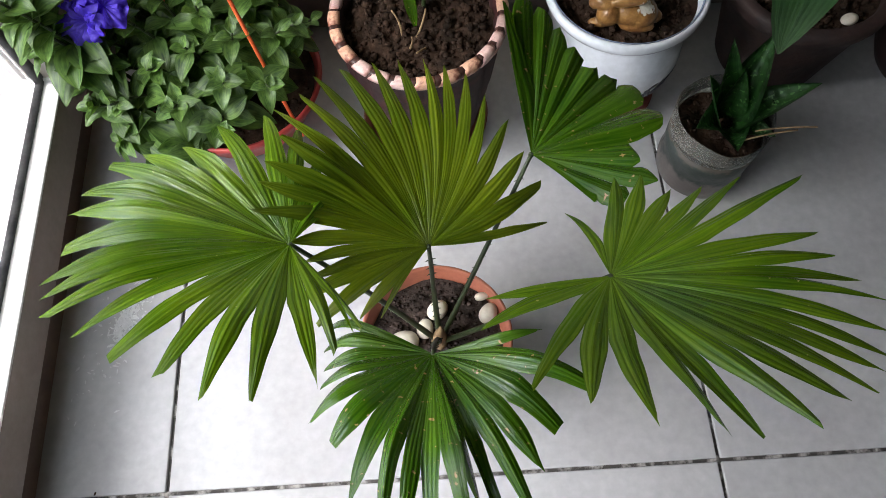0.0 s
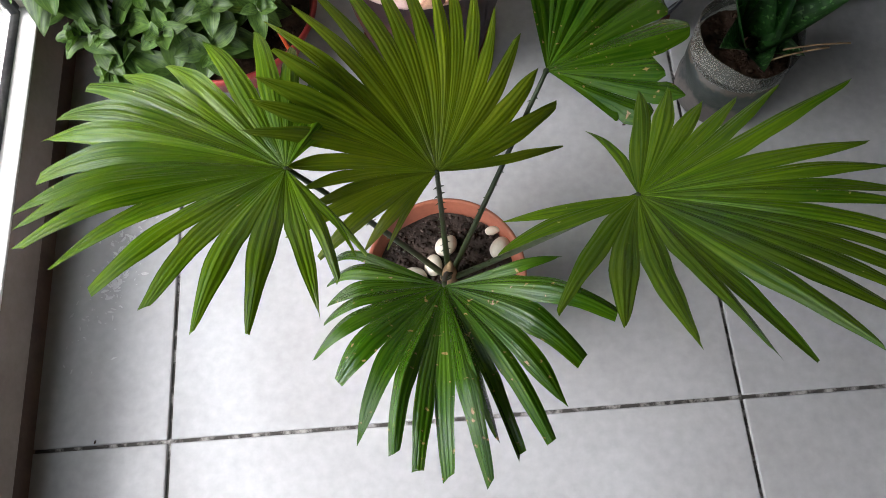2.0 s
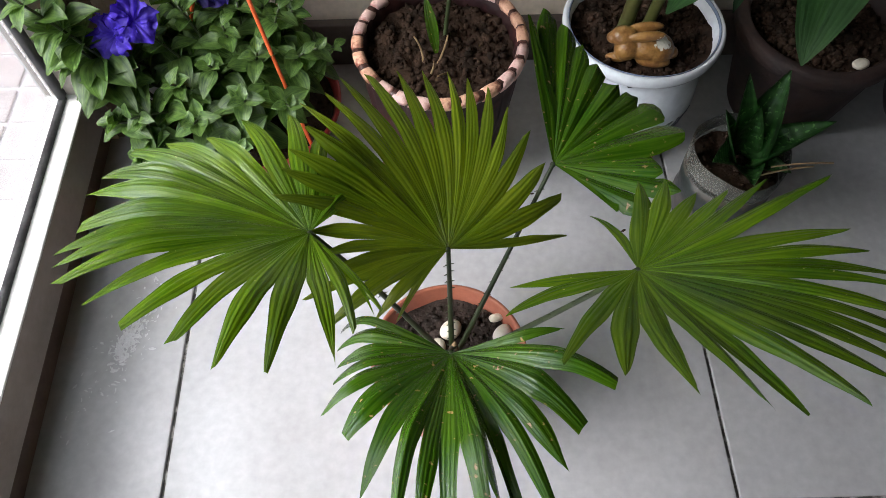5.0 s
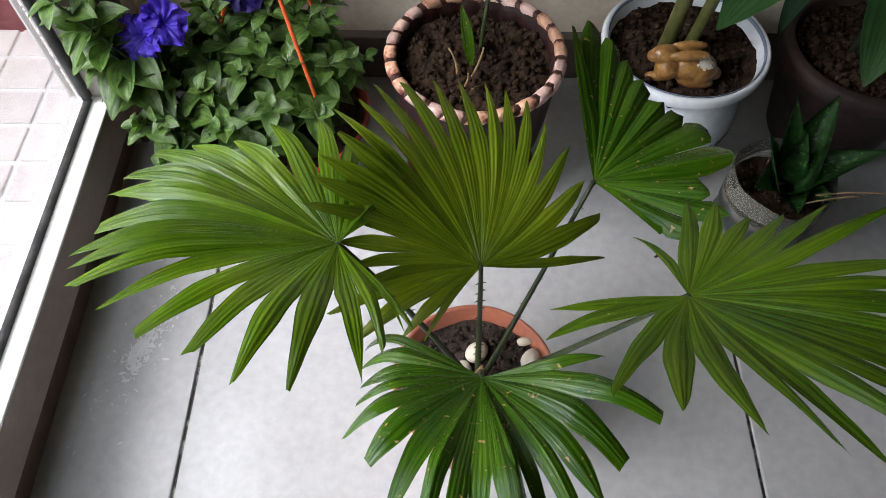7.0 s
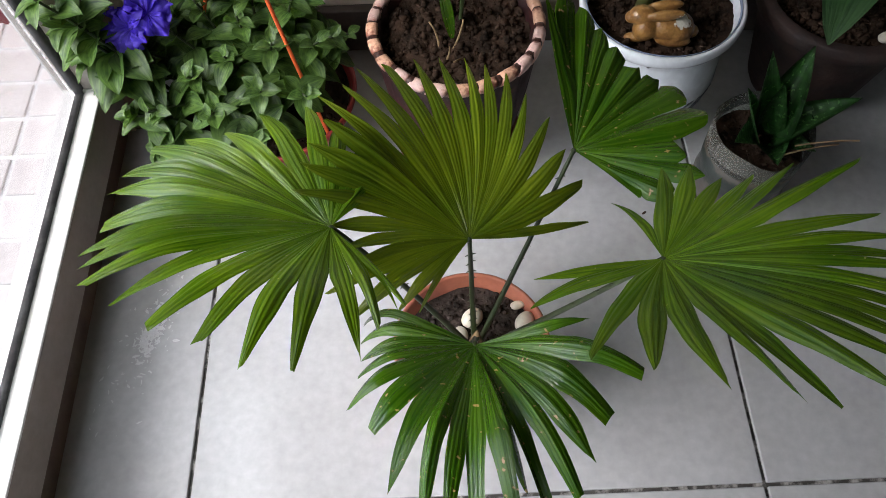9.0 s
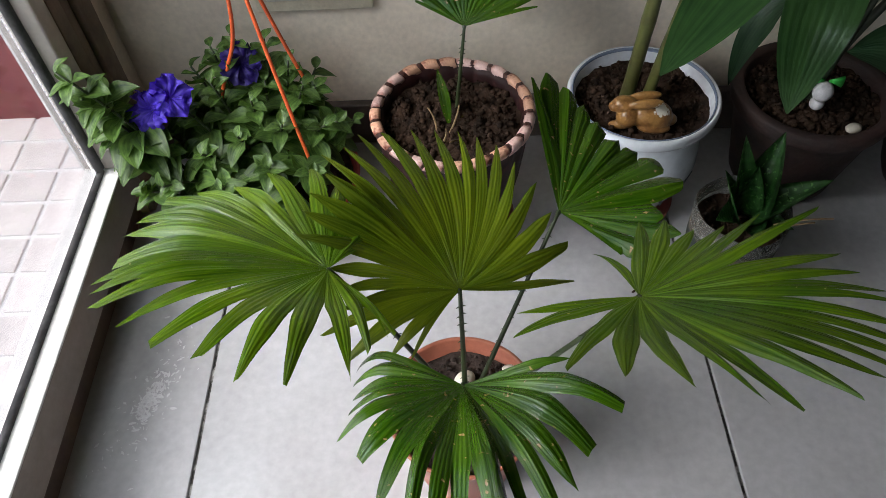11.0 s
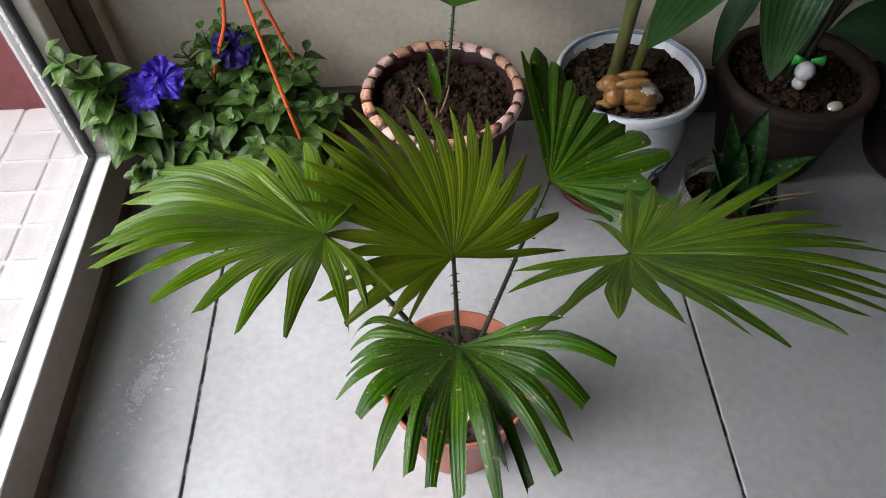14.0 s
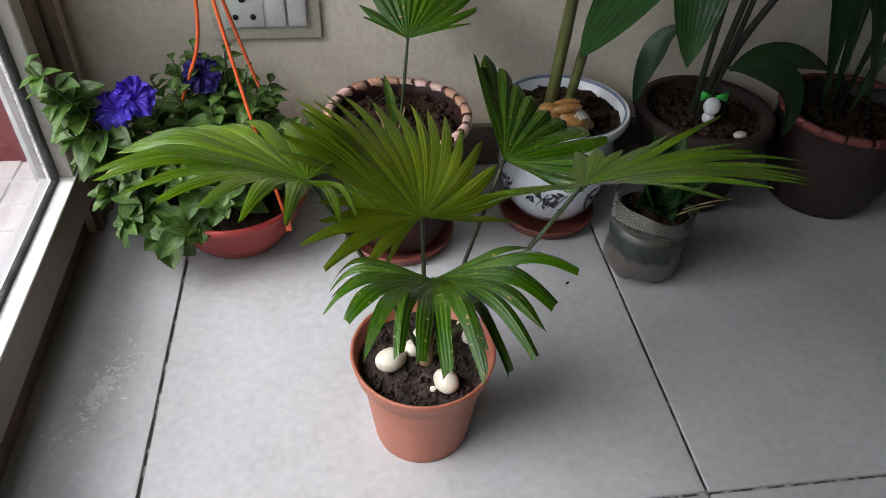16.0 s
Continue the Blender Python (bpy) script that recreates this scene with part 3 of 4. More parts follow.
T_M = [(17, .119, -.003), (33, .125, .004), (48, .123, .015), (61, .131, .02), (71, .15, .008), (78, .166, .0), (85, .17, -.004), (91, .17, -.006), (99, .17, -.01), (107, .168, -.01), (117, .165, -.008), (127, .166, -.002), (135, .158, .002), (146, .16, .014),
       (153, .143, .025), (163, .145, .026), (169, .143, .021), (178, .144, .022), (-173, .118, .015), (-166, .105, .006), (-160, .1, -.006), (-153, .12, -.018), (-141, .105, -.028), (-129, .074, -.031), (-116, .061, -.036)]
T_R = [(107, .081, -.001), (80, .099, .012), (69, .103, .011), (54, .093, .009), (44, .106, .009), (34, .121, .018), (19, .142, .027), (4, .134, .007), (-3, .14, .001), (-11, .148, -.003), (-16, .162, -.005), (-24, .163, -.009), (-30, .164, -.011), (-35, .164, -.009),
       (-41, .167, -.008), (-48, .159, 0), (-57, .16, .003), (-67, .149, 0), (-74, .144, .01), (-88, .141, .026), (-102, .125, .023), (-118, .121, .021), (-154, .097, .006), (-168, .086, .009)]
T_F = [(155, .095, -.013), (170, .087, -.006), (-176, .083, -.001), (-165, .086, .003), (-148, .102, .01), (-133, .1, .014), (-117, .125, .003), (-105, .126, .011), (-98, .134, .011), (-91, .134, -.001), (-81, .14, -.005), (-76, .117, -.003),
       (-71, .124, -.019), (-62, .129, -.011), (-53, .118, -.003), (-38, .109, 0), (-22, .119, .015), (2, .081, .016)]
T_B = [(99, .125, .03), (90, .139, .014), (81, .129, .004), (73, .119, -.004), (64, .106, -.004), (51, .101, -.009), (41, .108, -.017), (32, .119, -.021), (13, .117, .003), (-7, .088, .013), (-18, .104, .019), (-32, .086, .013), (-43, .066, .005)]
frond(palm, crown, (.204, .131, .341), (-.22, -.35), T_L, M_PALM, 0.56, 0.09, pleat=0.14, seed=11, sag=0.02, hang=0.14, lean=lambda a: 0.85 if 125 < a < 205 else 0.25, label="glossy mid-green fan leaf")
frond(palm, crown, (.303, .15, .279), (-.44, .17), T_M, M_PALMOLIVE, 0.64, 0.03, 0.0085, pleat=0.12, swirl=-0.045, hang=0.05, lean=lambda a: -0.7 if 140 < a < 172 else 0, seed=12, sag=0.0, label="upright olive-green fan leaf")
frond(palm, crown, (.426, .085, .358), (.17, -.53), T_R, M_PALM, 0.66, 0.045, 0.008, pleat=0.16, swirl=-0.02, seed=13, sag=-0.01, hang=0.05, blunt=0.1, label="wide bright green fan leaf")
frond(palm, crown, (.302, .058, .288), (.09, -.3), T_F, M_PALMDARK, 0.62, 0.14, 0.0112, pleat=0.2, seed=14, sag=0.04, hang=0.25, blunt=0.6, label="drooping dark green fan leaf with brown scars")
frond(palm, crown, (.394, .226, .286), (-.03, .26), T_B, M_PALMDARK, 0.96, 0.015, 0.02, pleat=0.3, seed=15, sag=0.0, blunt=0.5, label="half-folded torn fan leaf")


# ---- pots along the wall ----
def tooth_ring(parent, cx, cy, r, z, count, materials, depth=0.008, high=0.012, fill=0.9, skew=0.0, start=0.0):
    """Rounded blocks set round a rim; the materials alternate unevenly."""
    meshes = []
    for material in materials:
        bm = bmesh.new()
        w = 2 * math.pi * r / count * fill
        for k in range(7):
            s = -1 + k / 3
            h = high * (1 - 0.14 * s * s)
            a = w / 2 * s / r
            for dx, dz in ((-0.5, 0), (0.5, 0), (0.56, 0.55), (0.32, 1), (-0.25, 1), (-0.5, 0.7)):
                rr = r + depth * dx * (1 - 0.05 * s * s)
                bm.verts.new((rr * math.cos(a + skew * dz * 0.04) - r, rr * math.sin(a + skew * dz * 0.04), h * dz))
        bm.verts.ensure_lookup_table()
        v = bm.verts
        for k in range(6):
            for j in range(6):
                i = (j + 1) % 6
                bm.faces.new((v[k * 6 + j], v[k * 6 + i], v[k * 6 + 6 + i], v[k * 6 + 6 + j]))
        bm.faces.new([v[j] for j in range(6)])
        bm.faces.new([v[36 + j] for j in reversed(range(6))])
        bmesh.ops.recalc_face_normals(bm, faces=bm.faces)
        meshes.append(mesh_of(bm, "rim_tooth", material))
    for i in range(count):
        ob = new("rim_tooth", meshes[(i * 7 // 3) % len(meshes)])
        ob.parent = parent
        a = start + 360 * i / count + 1.5 * math.sin(i * 5.1)
        ob.matrix_basis = pose(cx + r * math.cos(radians(a)), cy + r * math.sin(radians(a)), z + 0.0012 * math.sin(i * 7.3), 0, 0, a)


scal = new("scalloped_pot")
tagged(scal, "maroon glazed pot with tan scalloped rim, on a red saucer", "potted plant")
SX, SY = 0.304, 0.46
ridge = lambda a, r, z: (r * (1 + (0.018 * math.sin(a * 22) if 0.03 < z < 0.2 and r > 0.05 else 0)), z)
at(part("pot", lathe([(0.06, 0.014), (0.064, 0.016), (0.068, 0.03), (0.082, 0.11), (0.089, 0.17), (0.0925, 0.199), (0.094, 0.203), (0.094, 0.205), (0.086, 0.205), (0.083, 0.19), (0.076, 0.12), (0, 0.118)], 132, ridge),
        M_MAROON, scal, "ridged maroon glazed pot"), SX, SY)
at(part("saucer", lathe([(0.07, 0.0), (0.076, 0.002), (0.081, 0.013), (0.0815, 0.018), (0.079, 0.018), (0.074, 0.006), (0, 0.005)], 56), M_SAUCER, scal), SX, SY)
tooth_ring(scal, SX, SY, 0.0915, 0.1985, 24, (M_RIMTAN, M_RIMPINK), 0.0125, 0.0105, 0.8, 1.5)
tooth_ring(scal, SX, SY, 0.0912, 0.1985, 24, (M_RIMDARK,), 0.011, 0.0092, 0.42, 1.5, 7.5)
at(part("soil", soil_bed(0.083, 0.009, 5, 800, 0.0036), M_SOIL, scal, "dry crumbly brown soil"), SX, SY, 0.186)

whitepot = new("white_pot")
tagged(whitepot, "white glazed ceramic pot with black sprigs, on a saucer", "potted plant")
WX, WY = 0.543, 0.505
at(part("pot", lathe([(0.05, 0.014), (0.056, 0.015), (0.066, 0.03), (0.08, 0.06), (0.0855, 0.09), (0.083, 0.12), (0.0765, 0.145), (0.0765, 0.152), (0.083, 0.16), (0.092, 0.1675), (0.0945, 0.174), (0.0945, 0.18), (0.0925, 0.183),
                      (0.089, 0.183), (0.086, 0.178), (0.082, 0.16), (0, 0.155)], 72), M_CERAMIC, whitepot, "white glazed bulbous pot"), WX, WY)
at(part("rim_line", lathe([(0.0866, 0.1795), (0.0876, 0.1825), (0.0884, 0.1836), (0.0876, 0.1838), (0.0862, 0.181), (0.0866, 0.1795)], 72, None, True), M_BLUE, whitepot, "thin blue glaze line"), WX, WY)
at(part("saucer", lathe([(0.062, 0.0), (0.068, 0.002), (0.073, 0.013), (0.0735, 0.018), (0.071, 0.018), (0.066, 0.006), (0, 0.005)], 56), M_SAUCER, whitepot), WX - 0.008, WY - 0.015)
at(part("soil", soil_bed(0.0835, 0.008, 8, 800, 0.0034), M_SOIL, whitepot, "dry crumbly brown soil"), WX, WY, 0.166)

bottle = new("bottle_planter")
tagged(bottle, "cut clear plastic bottle planter with a mottled rosette plant", "potted plant")
BX, BY = 0.645, 0.362
foot_wave = lambda a, r, z: (r, z + (0.006 * (1 - math.cos(a * 5)) if z < 0.004 and r > 0.02 else 0))
edge_wave = lambda a, r, z: (foot_wave(a, r, z)[0], foot_wave(a, r, z)[1] + (0.004 * math.sin(a * 2 + 1) + 0.002 * math.sin(a * 5) if z > 0.1 else 0))
at(part("bottle_wall", lathe([(0.02, 0.006), (0.045, 0.0), (0.053, 0.014), (0.054, 0.03), (0.0515, 0.046), (0.0535, 0.06), (0.0545, 0.086), (0.05, 0.086), (0.0, 0.084)], 60, edge_wave),
        M_BOTTLESOIL, bottle, "dirty plastic wall full of damp soil"), BX, BY)
at(part("bottle_rim", lathe([(0.0545, 0.0865), (0.0555, 0.12), (0.0548, 0.1205), (0.0538, 0.0865)], 60, edge_wave, True), M_BOTTLE, bottle, "scuffed clear plastic cut edge"), BX, BY)
at(part("soil", soil_bed(0.051, 0.005, 31, 150, 0.003), M_SOIL, bottle, "damp dark soil"), BX, BY, 0.091)

brown = new("brown_clay_pot")
tagged(brown, "dark brown clay pot with broad-leaved plant and dry soil", "potted plant")
GX, GY = 0.776, 0.535
at(part("pot", lathe([(0.06, 0.0), (0.066, 0.002), (0.07, 0.01), (0.088, 0.1), (0.092, 0.125), (0.1, 0.13), (0.103, 0.138), (0.103, 0.15), (0.1, 0.153), (0.09, 0.153), (0.087, 0.15), (0.084, 0.12), (0, 0.118)], 64), M_CLAY, brown, "thick-rimmed dark clay pot"), GX, GY)
at(part("soil", soil_bed(0.087, 0.009, 12, 800, 0.0042), M_SOIL, brown, "dry brown soil with clods"), GX, GY, 0.136)

dark = new("dark_scalloped_pot")
tagged(dark, "dark maroon clay pot with wavy rim and strap leaves", "potted plant")
DX, DY = 0.995, 0.505
wavy = lambda a, r, z: (r * (1 + (0.012 * math.cos(a * 18) if z > 0.14 else 0)), z + (0.004 * abs(math.sin(a * 9)) if z > 0.151 else 0))
at(part("pot", lathe([(0.066, 0.0), (0.074, 0.003), (0.082, 0.02), (0.096, 0.07), (0.1, 0.11), (0.1, 0.145), (0.103, 0.152), (0.104, 0.158), (0.098, 0.158), (0.093, 0.15), (0.09, 0.125), (0, 0.123)], 108, wavy), M_CLAYDARK, dark, "dark maroon clay pot with wavy rim"), DX, DY)
at(part("soil", soil_bed(0.092, 0.008, 14, 300, 0.006), M_SOIL, dark), DX, DY, 0.137)
tooth_ring(dark, DX, DY, 0.101, 0.153, 19, (M_RIMRED,), 0.0085, 0.012, 0.98)

planter = new("hanging_planter")
tagged(planter, "red plastic bowl planter with violet petunias and orange hanger", "potted plant")
HX, HY = 0.07, 0.48
at(part("bowl", lathe([(0.05, 0.0), (0.055, 0.0), (0.056, 0.006), (0.064, 0.006), (0.085, 0.035), (0.1, 0.072), (0.106, 0.078), (0.109, 0.085), (0.109, 0.092), (0.105, 0.092), (0.102, 0.084), (0.09, 0.05), (0, 0.048)], 64), M_BOWL, planter, "red plastic bowl"), HX, HY)
at(part("soil", soil_bed(0.099, 0.006, 21, 200, 0.004), M_SOIL, planter), HX, HY, 0.078)
for k, (deg, top) in enumerate(((-42, 0.006), (155, -0.006), (30, 0.012))):
    a = radians(deg)
    foot_p = Vector((HX + 0.107 * math.cos(a), HY + 0.107 * math.sin(a), 0.07))
    apex = Vector((0.076 + top, 0.497, 0.40))
    side = Vector((math.cos(a), math.sin(a), 0))
    if k == 1:
        knee = Vector((0.05, 0.505, 0.265))
        pts = bend(foot_p, (0.015, 0.513, 0.195), knee, 10) + bend(knee, (0.069, 0.501, 0.303), apex, 10)[1:]
    else:
        pts = bend(foot_p, foot_p * 0.55 + apex * 0.45 - side * 0.01, apex, 20)
    bm = tube(bmesh.new(), pts + [Vector((0.077, 0.496, 0.52 + 0.003 * k))], 0.0024, 8)
    box(bm, (-0.004, -0.004, -0.01), (0.004, 0.004, 0.012), 0.0015, Matrix.Translation(foot_p))
    part("hanger_strand", bm, M_ORANGE, planter, "orange plastic hanger strand")

# petunia: shoots with rosettes of ovate leaves
petleaf = [mesh_of(blade(0.045, 0.031, 10, 6, 0.35, d, 1.0, 0.035, s, 0.08, f), "leaf", M_PETLEAF) for s, d, f in ((1, 0.3, 0.15), (2, 0.5, 0.05), (3, 0.1, 0.3), (4, 0.65, 0.1), (5, -0.1, 0.2))]


def shoot(root, tip, leaves, size, seed):
    rnd = random.Random(seed)
    root, tip = Vector(root), Vector(tip)
    mid = (root + tip) / 2 + Vector((0, 0, 0.03))
    pts = bend(root, mid, tip, 10)
    sh = part("shoot", tube(bmesh.new(), pts, [0.0024 - 0.0011 * i / 10 for i in range(11)], 6), M_STEM, planter)
    for i in range(leaves):
        t = 1 - 0.5 * (i / leaves) ** 1.1
        p = pts[int(t * 10)]
        d = (pts[min(10, int(t * 10) + 1)] - pts[max(0, int(t * 10) - 1)]).normalized()
        up = (d * 0.6 + Vector((0, -0.1, 0.8))).normalized()
        ang = i * 2.4 + rnd.random()
        x = up.orthogonal().normalized()
        x = Matrix.Rotation(ang, 3, up) @ x
        lift = 0.75 - 0.75 * i / leaves + (rnd.random() - 0.5) * 0.3
        x = (x + up * lift).normalized()
        z = (up - x * up.dot(x)).normalized()
        y = z.cross(x)
        s = size * (0.38 + 0.8 * i / leaves) * (0.85 + 0.3 * rnd.random())
        ob = new("leaf", petleaf[rnd.randrange(5)])
        ob.parent = sh
        m = Matrix((x, y, z)).transposed().to_4x4()
        ob.matrix_basis = Matrix.Translation(p) @ m @ Matrix.Scale(s, 4)


rnd = random.Random(40)
tips = []
for i in range(24):
    t = (i + 0.5) / 24
    a = i * 2.399963
    r = math.sqrt(t)
    tips.append((0.045 + 0.145 * r * math.cos(a), 0.475 + 0.112 * r * math.sin(a), 0.125 + 0.085 * math.sqrt(1 - t * 0.9) + 0.02 * rnd.random() + 0.035 * math.sin(a) * r))
for i, p in enumerate(tips):
    shoot((HX + (p[0] - HX) * 0.3, HY + (p[1] - HY) * 0.3, 0.08), p, 11, 0.98, 100 + i)
for i, p in enumerate(((-0.122, 0.442, 0.295), (-0.116, 0.45, 0.25), (-0.108, 0.45, 0.2), (-0.085, 0.42, 0.125), (-0.06, 0.395, 0.09), (0.0, 0.375, 0.065), (0.045, 0.37, 0.085))):
    shoot((HX - 0.08, HY - 0.03 - 0.01 * i, 0.085), p, 18 if i < 3 else 14, 1.1 if i < 3 else 0.95, 200 + i)
for i, p in enumerate(((0.045, 0.535, 0.27), (0.085, 0.53, 0.265), (0.015, 0.54, 0.25), (0.11, 0.52, 0.24), (0.14, 0.5, 0.215), (0.165, 0.47, 0.185), (-0.03, 0.5, 0.205))):
    shoot((HX + (p[0] - HX) * 0.4, HY + 0.03, 0.085), p, 11, 0.95, 300 + i)


def bloom(centre, facing, size, material, seed):
    """A ruffled petunia: five broad lobes round a throat."""
    rnd = random.Random(seed)
    f = new("flower")
    f.parent = planter
    f.matrix_basis = look(centre, Vector(centre) - Vector(facing))
    for k in range(5):
        bm = bmesh.new()
        uv = bm.loops.layers.uv.new("UVMap")
        grid, uvs = [], {}
        for i in range(9):
            t = i / 8
            row = []
            for j in range(9):
                s = j / 4 - 1
                a = radians(72 * k + s * 42)
                r = size * t * (1 - 0.13 * s * s)
                q = noise.noise_vector(Vector((s * 2.4 + k * 3, t * 2.6, seed * 5))) + 0.6 * noise.noise_vector(Vector((s * 5.5 + k * 7, t * 6, seed * 9)))
                z = -0.5 * size * (1 - t) ** 3 + size * t * (0.5 * q.x + 0.14 * math.sin(s * 9 + k * 2 + seed)) - 0.1 * size * t * t
                a += 0.25 * q.y * t
                r *= 1 + 0.22 * q.z
                v = bm.verts.new((r * math.cos(a), r * math.sin(a), z + 0.0012 * (k % 2)))
                uvs[v] = (j / 8, t)
                row.append(v)
            grid.append(row)
        for i in range(8):
            for j in range(8):
                fc = bm.faces.new((grid[i][j], grid[i + 1][j], grid[i + 1][j + 1], grid[i][j + 1]))
                for lp in fc.loops:
                    lp[uv].uv = uvs[lp.vert]
        part("petal", bm, material, f)
    mesh_holder = tube(bmesh.new(), [(0, 0, -size * 0.5), (0, 0, -size * 0.9)], [0.003, 0.002], 8)
    part("calyx", mesh_holder, M_STEM, f)


bloom((-0.047, 0.447, 0.232), (-0.35, -0.75, 0.45), 0.027, M_PETAL, 1)
bloom((-0.018, 0.458, 0.243), (0.35, -0.6, 0.55), 0.025, M_PETAL, 2)
bloom((0.055, 0.512, 0.243), (0.25, -0.7, 0.45), 0.025, M_PETALDARK, 3)

# wall socket plate
plate = new("switch_plate")
tagged(plate, "yellowed white wall plate with socket and two switches", "switch plate")
part("backplate", solid((0.056, 0.631, 0.232), (0.208, 0.641, 0.335), 0.003), M_PLATE, plate, "yellowed plastic surround")
part("inner_frame", solid((0.072, 0.628, 0.25), (0.192, 0.632, 0.318), 0.0015), M_SWITCH, plate)
sock = part("socket", solid((0.076, 0.6255, 0.253), (0.13, 0.629, 0.315), 0.001), M_SWITCH, plate, "white three-pin socket")
for x, z, r in ((0.091, 0.269, 0.004), (0.115, 0.269, 0.004), (0.103, 0.295, 0.0052)):
    bm = lathe([(r, 0), (r, 0.0012), (r * 0.8, 0.0016)], 20)
    h = part("pin_hole", bm, M_HOLE, sock)
    h.matrix_basis = pose(x, 0.6254, z, 90, 0, 0)
for x in (0.135, 0.1635):
    part("rocker_switch", solid((x, 0.622, 0.254), (x + 0.0255, 0.63, 0.314), 0.0015, Matrix.Translation((x + 0.0127, 0.627, 0.284)) @ pose(0, 0, 0, 4, 0, 0) @ Matrix.Translation((-x - 0.0127, -0.627, -0.284))), M_SWITCH, plate, "white rocker switch")

# leaf and sprout in the scalloped pot
T_W = [(152, .062, 0), (143, .075, .004), (122, .1, 0), (112, .104, .003), (102, .107, 0), (92, .112, .004), (82, .115, 0), (72, .117, .005), (62, .116, 0), (52, .114, .004), (42, .111, 0), (32, .108, .004), (22, .1, 0), (12, .085, 0)]
frond(scal, (0.309, 0.475, 0.185), (.321, .506, .287), (0, .9), T_W, M_PALMDARK, 0.7, 0.03, seed=21, sag=0.0, stalk=0.0022, blunt=0.4, label="small fan leaf on a thin stalk")


def strap(parent, base, via, tip, width, material, name="leaf", rows=16, cols=6, peak=0.45, fold=0.18, label="", roll=0.0, face=(0, -0.4, 1)):
    """A broad leaf that follows a curve, folded along its midrib."""
    bm = bmesh.new()
    uv = bm.loops.layers.uv.new("UVMap")
    pts = bend(base, via, tip, rows)
    grid, uvs = [], {}
    for i, p in enumerate(pts):
        t = i / rows
        d = (pts[min(i + 1, rows)] - pts[max(i - 1, 0)]).normalized()
        side = d.cross(Vector(face)).normalized()
        side = Matrix.Rotation(roll, 3, d) @ side
        nrm = side.cross(d)
        e = t / peak * 0.5 if t < peak else 0.5 + (t - peak) / (1 - peak) * 0.5
        w = width * 0.5 * max(0.03, math.sin(math.pi * e) ** 0.75)
        row = []
        for j in range(cols + 1):
            s = 2 * j / cols - 1
            v = bm.verts.new(p + side * s * w + nrm * (abs(s) * w * fold + 0.02 * w * math.sin(t * 14 + s)))
            uvs[v] = (j / cols, t)
            row.append(v)
        grid.append(row)
    for i in range(rows):
        for j in range(cols):
            f = bm.faces.new((grid[i][j], grid[i + 1][j], grid[i + 1][j + 1], grid[i][j + 1]))
            for lp in f.loops:
                lp[uv].uv = uvs[lp.vert]
    return part(name, bm, material, parent, label)


strap(scal, (0.3, 0.452, 0.186), (0.297, 0.462, 0.22), (0.288, 0.478, 0.252), 0.013, M_PALMDARK, "sprout", 8, 4, 0.5, 0.3, "narrow green sprout blade", face=(0, -1, 0.4))
for i, (p, q) in enumerate((((0.3, 0.44, 0.186), (0.312, 0.448, 0.222)), ((0.285, 0.445, 0.187), (0.275, 0.46, 0.21)), ((0.31, 0.425, 0.187), (0.3, 0.405, 0.205)), ((0.292, 0.425, 0.186), (0.296, 0.42, 0.212)))):
    part("dry_twig", tube(bmesh.new(), bend(p, (Vector(p) + Vector(q)) / 2 + Vector((0.004, 0, 0.004)), q, 6), [0.0016 - 0.0001 * k for k in range(7)], 6), M_DRIED, scal, "dry pale twig")

# canes and leaves in the white pot
for i, pts in enumerate((((0.522, 0.508, 0.16), (0.527, 0.506, 0.24), (0.53, 0.5, 0.336), (0.54, 0.5, 0.46), (0.548, 0.5, 0.56)), ((0.546, 0.505, 0.16), (0.552, 0.502, 0.22), (0.56, 0.5, 0.29), (0.575, 0.5, 0.4), (0.61, 0.49, 0.5)))):
    fine = [q for a, b, c in zip(pts, pts[1:], pts[2:]) for q in bend((Vector(a) + Vector(b)) / 2 if a != pts[0] else a, b, (Vector(b) + Vector(c)) / 2, 5)[:-1]] + [Vector(pts[-1])]
    part("cane", tube(bmesh.new(), fine, [(0.0088 if i == 0 else 0.0072) * (1 - 0.25 * k / len(fine)) * (1.08 if k % 5 == 0 else 1) for k in range(len(fine))], 12), M_CANE, whitepot, "jointed olive-green cane")
strap(whitepot, (0.71, 0.5, 0.465), (0.6, 0.43, 0.43), (0.5, 0.35, 0.333), 0.07, M_BIGLEAF, label="broad blotched green leaf", peak=0.6)
strap(whitepot, (0.56, 0.5, 0.56), (0.6, 0.55, 0.56), (0.66, 0.6, 0.44), 0.06, M_BIGLEAF)
part("stalk", tube(bmesh.new(), bend((0.6, 0.49, 0.49), (0.66, 0.5, 0.51), (0.71, 0.5, 0.465), 10), 0.003), M_CANE, whitepot)

# sprigs painted on the white pot
belly = lambda z: 0.0803 + (z - 0.06) * (0.185 if z > 0.06 else 0.46)
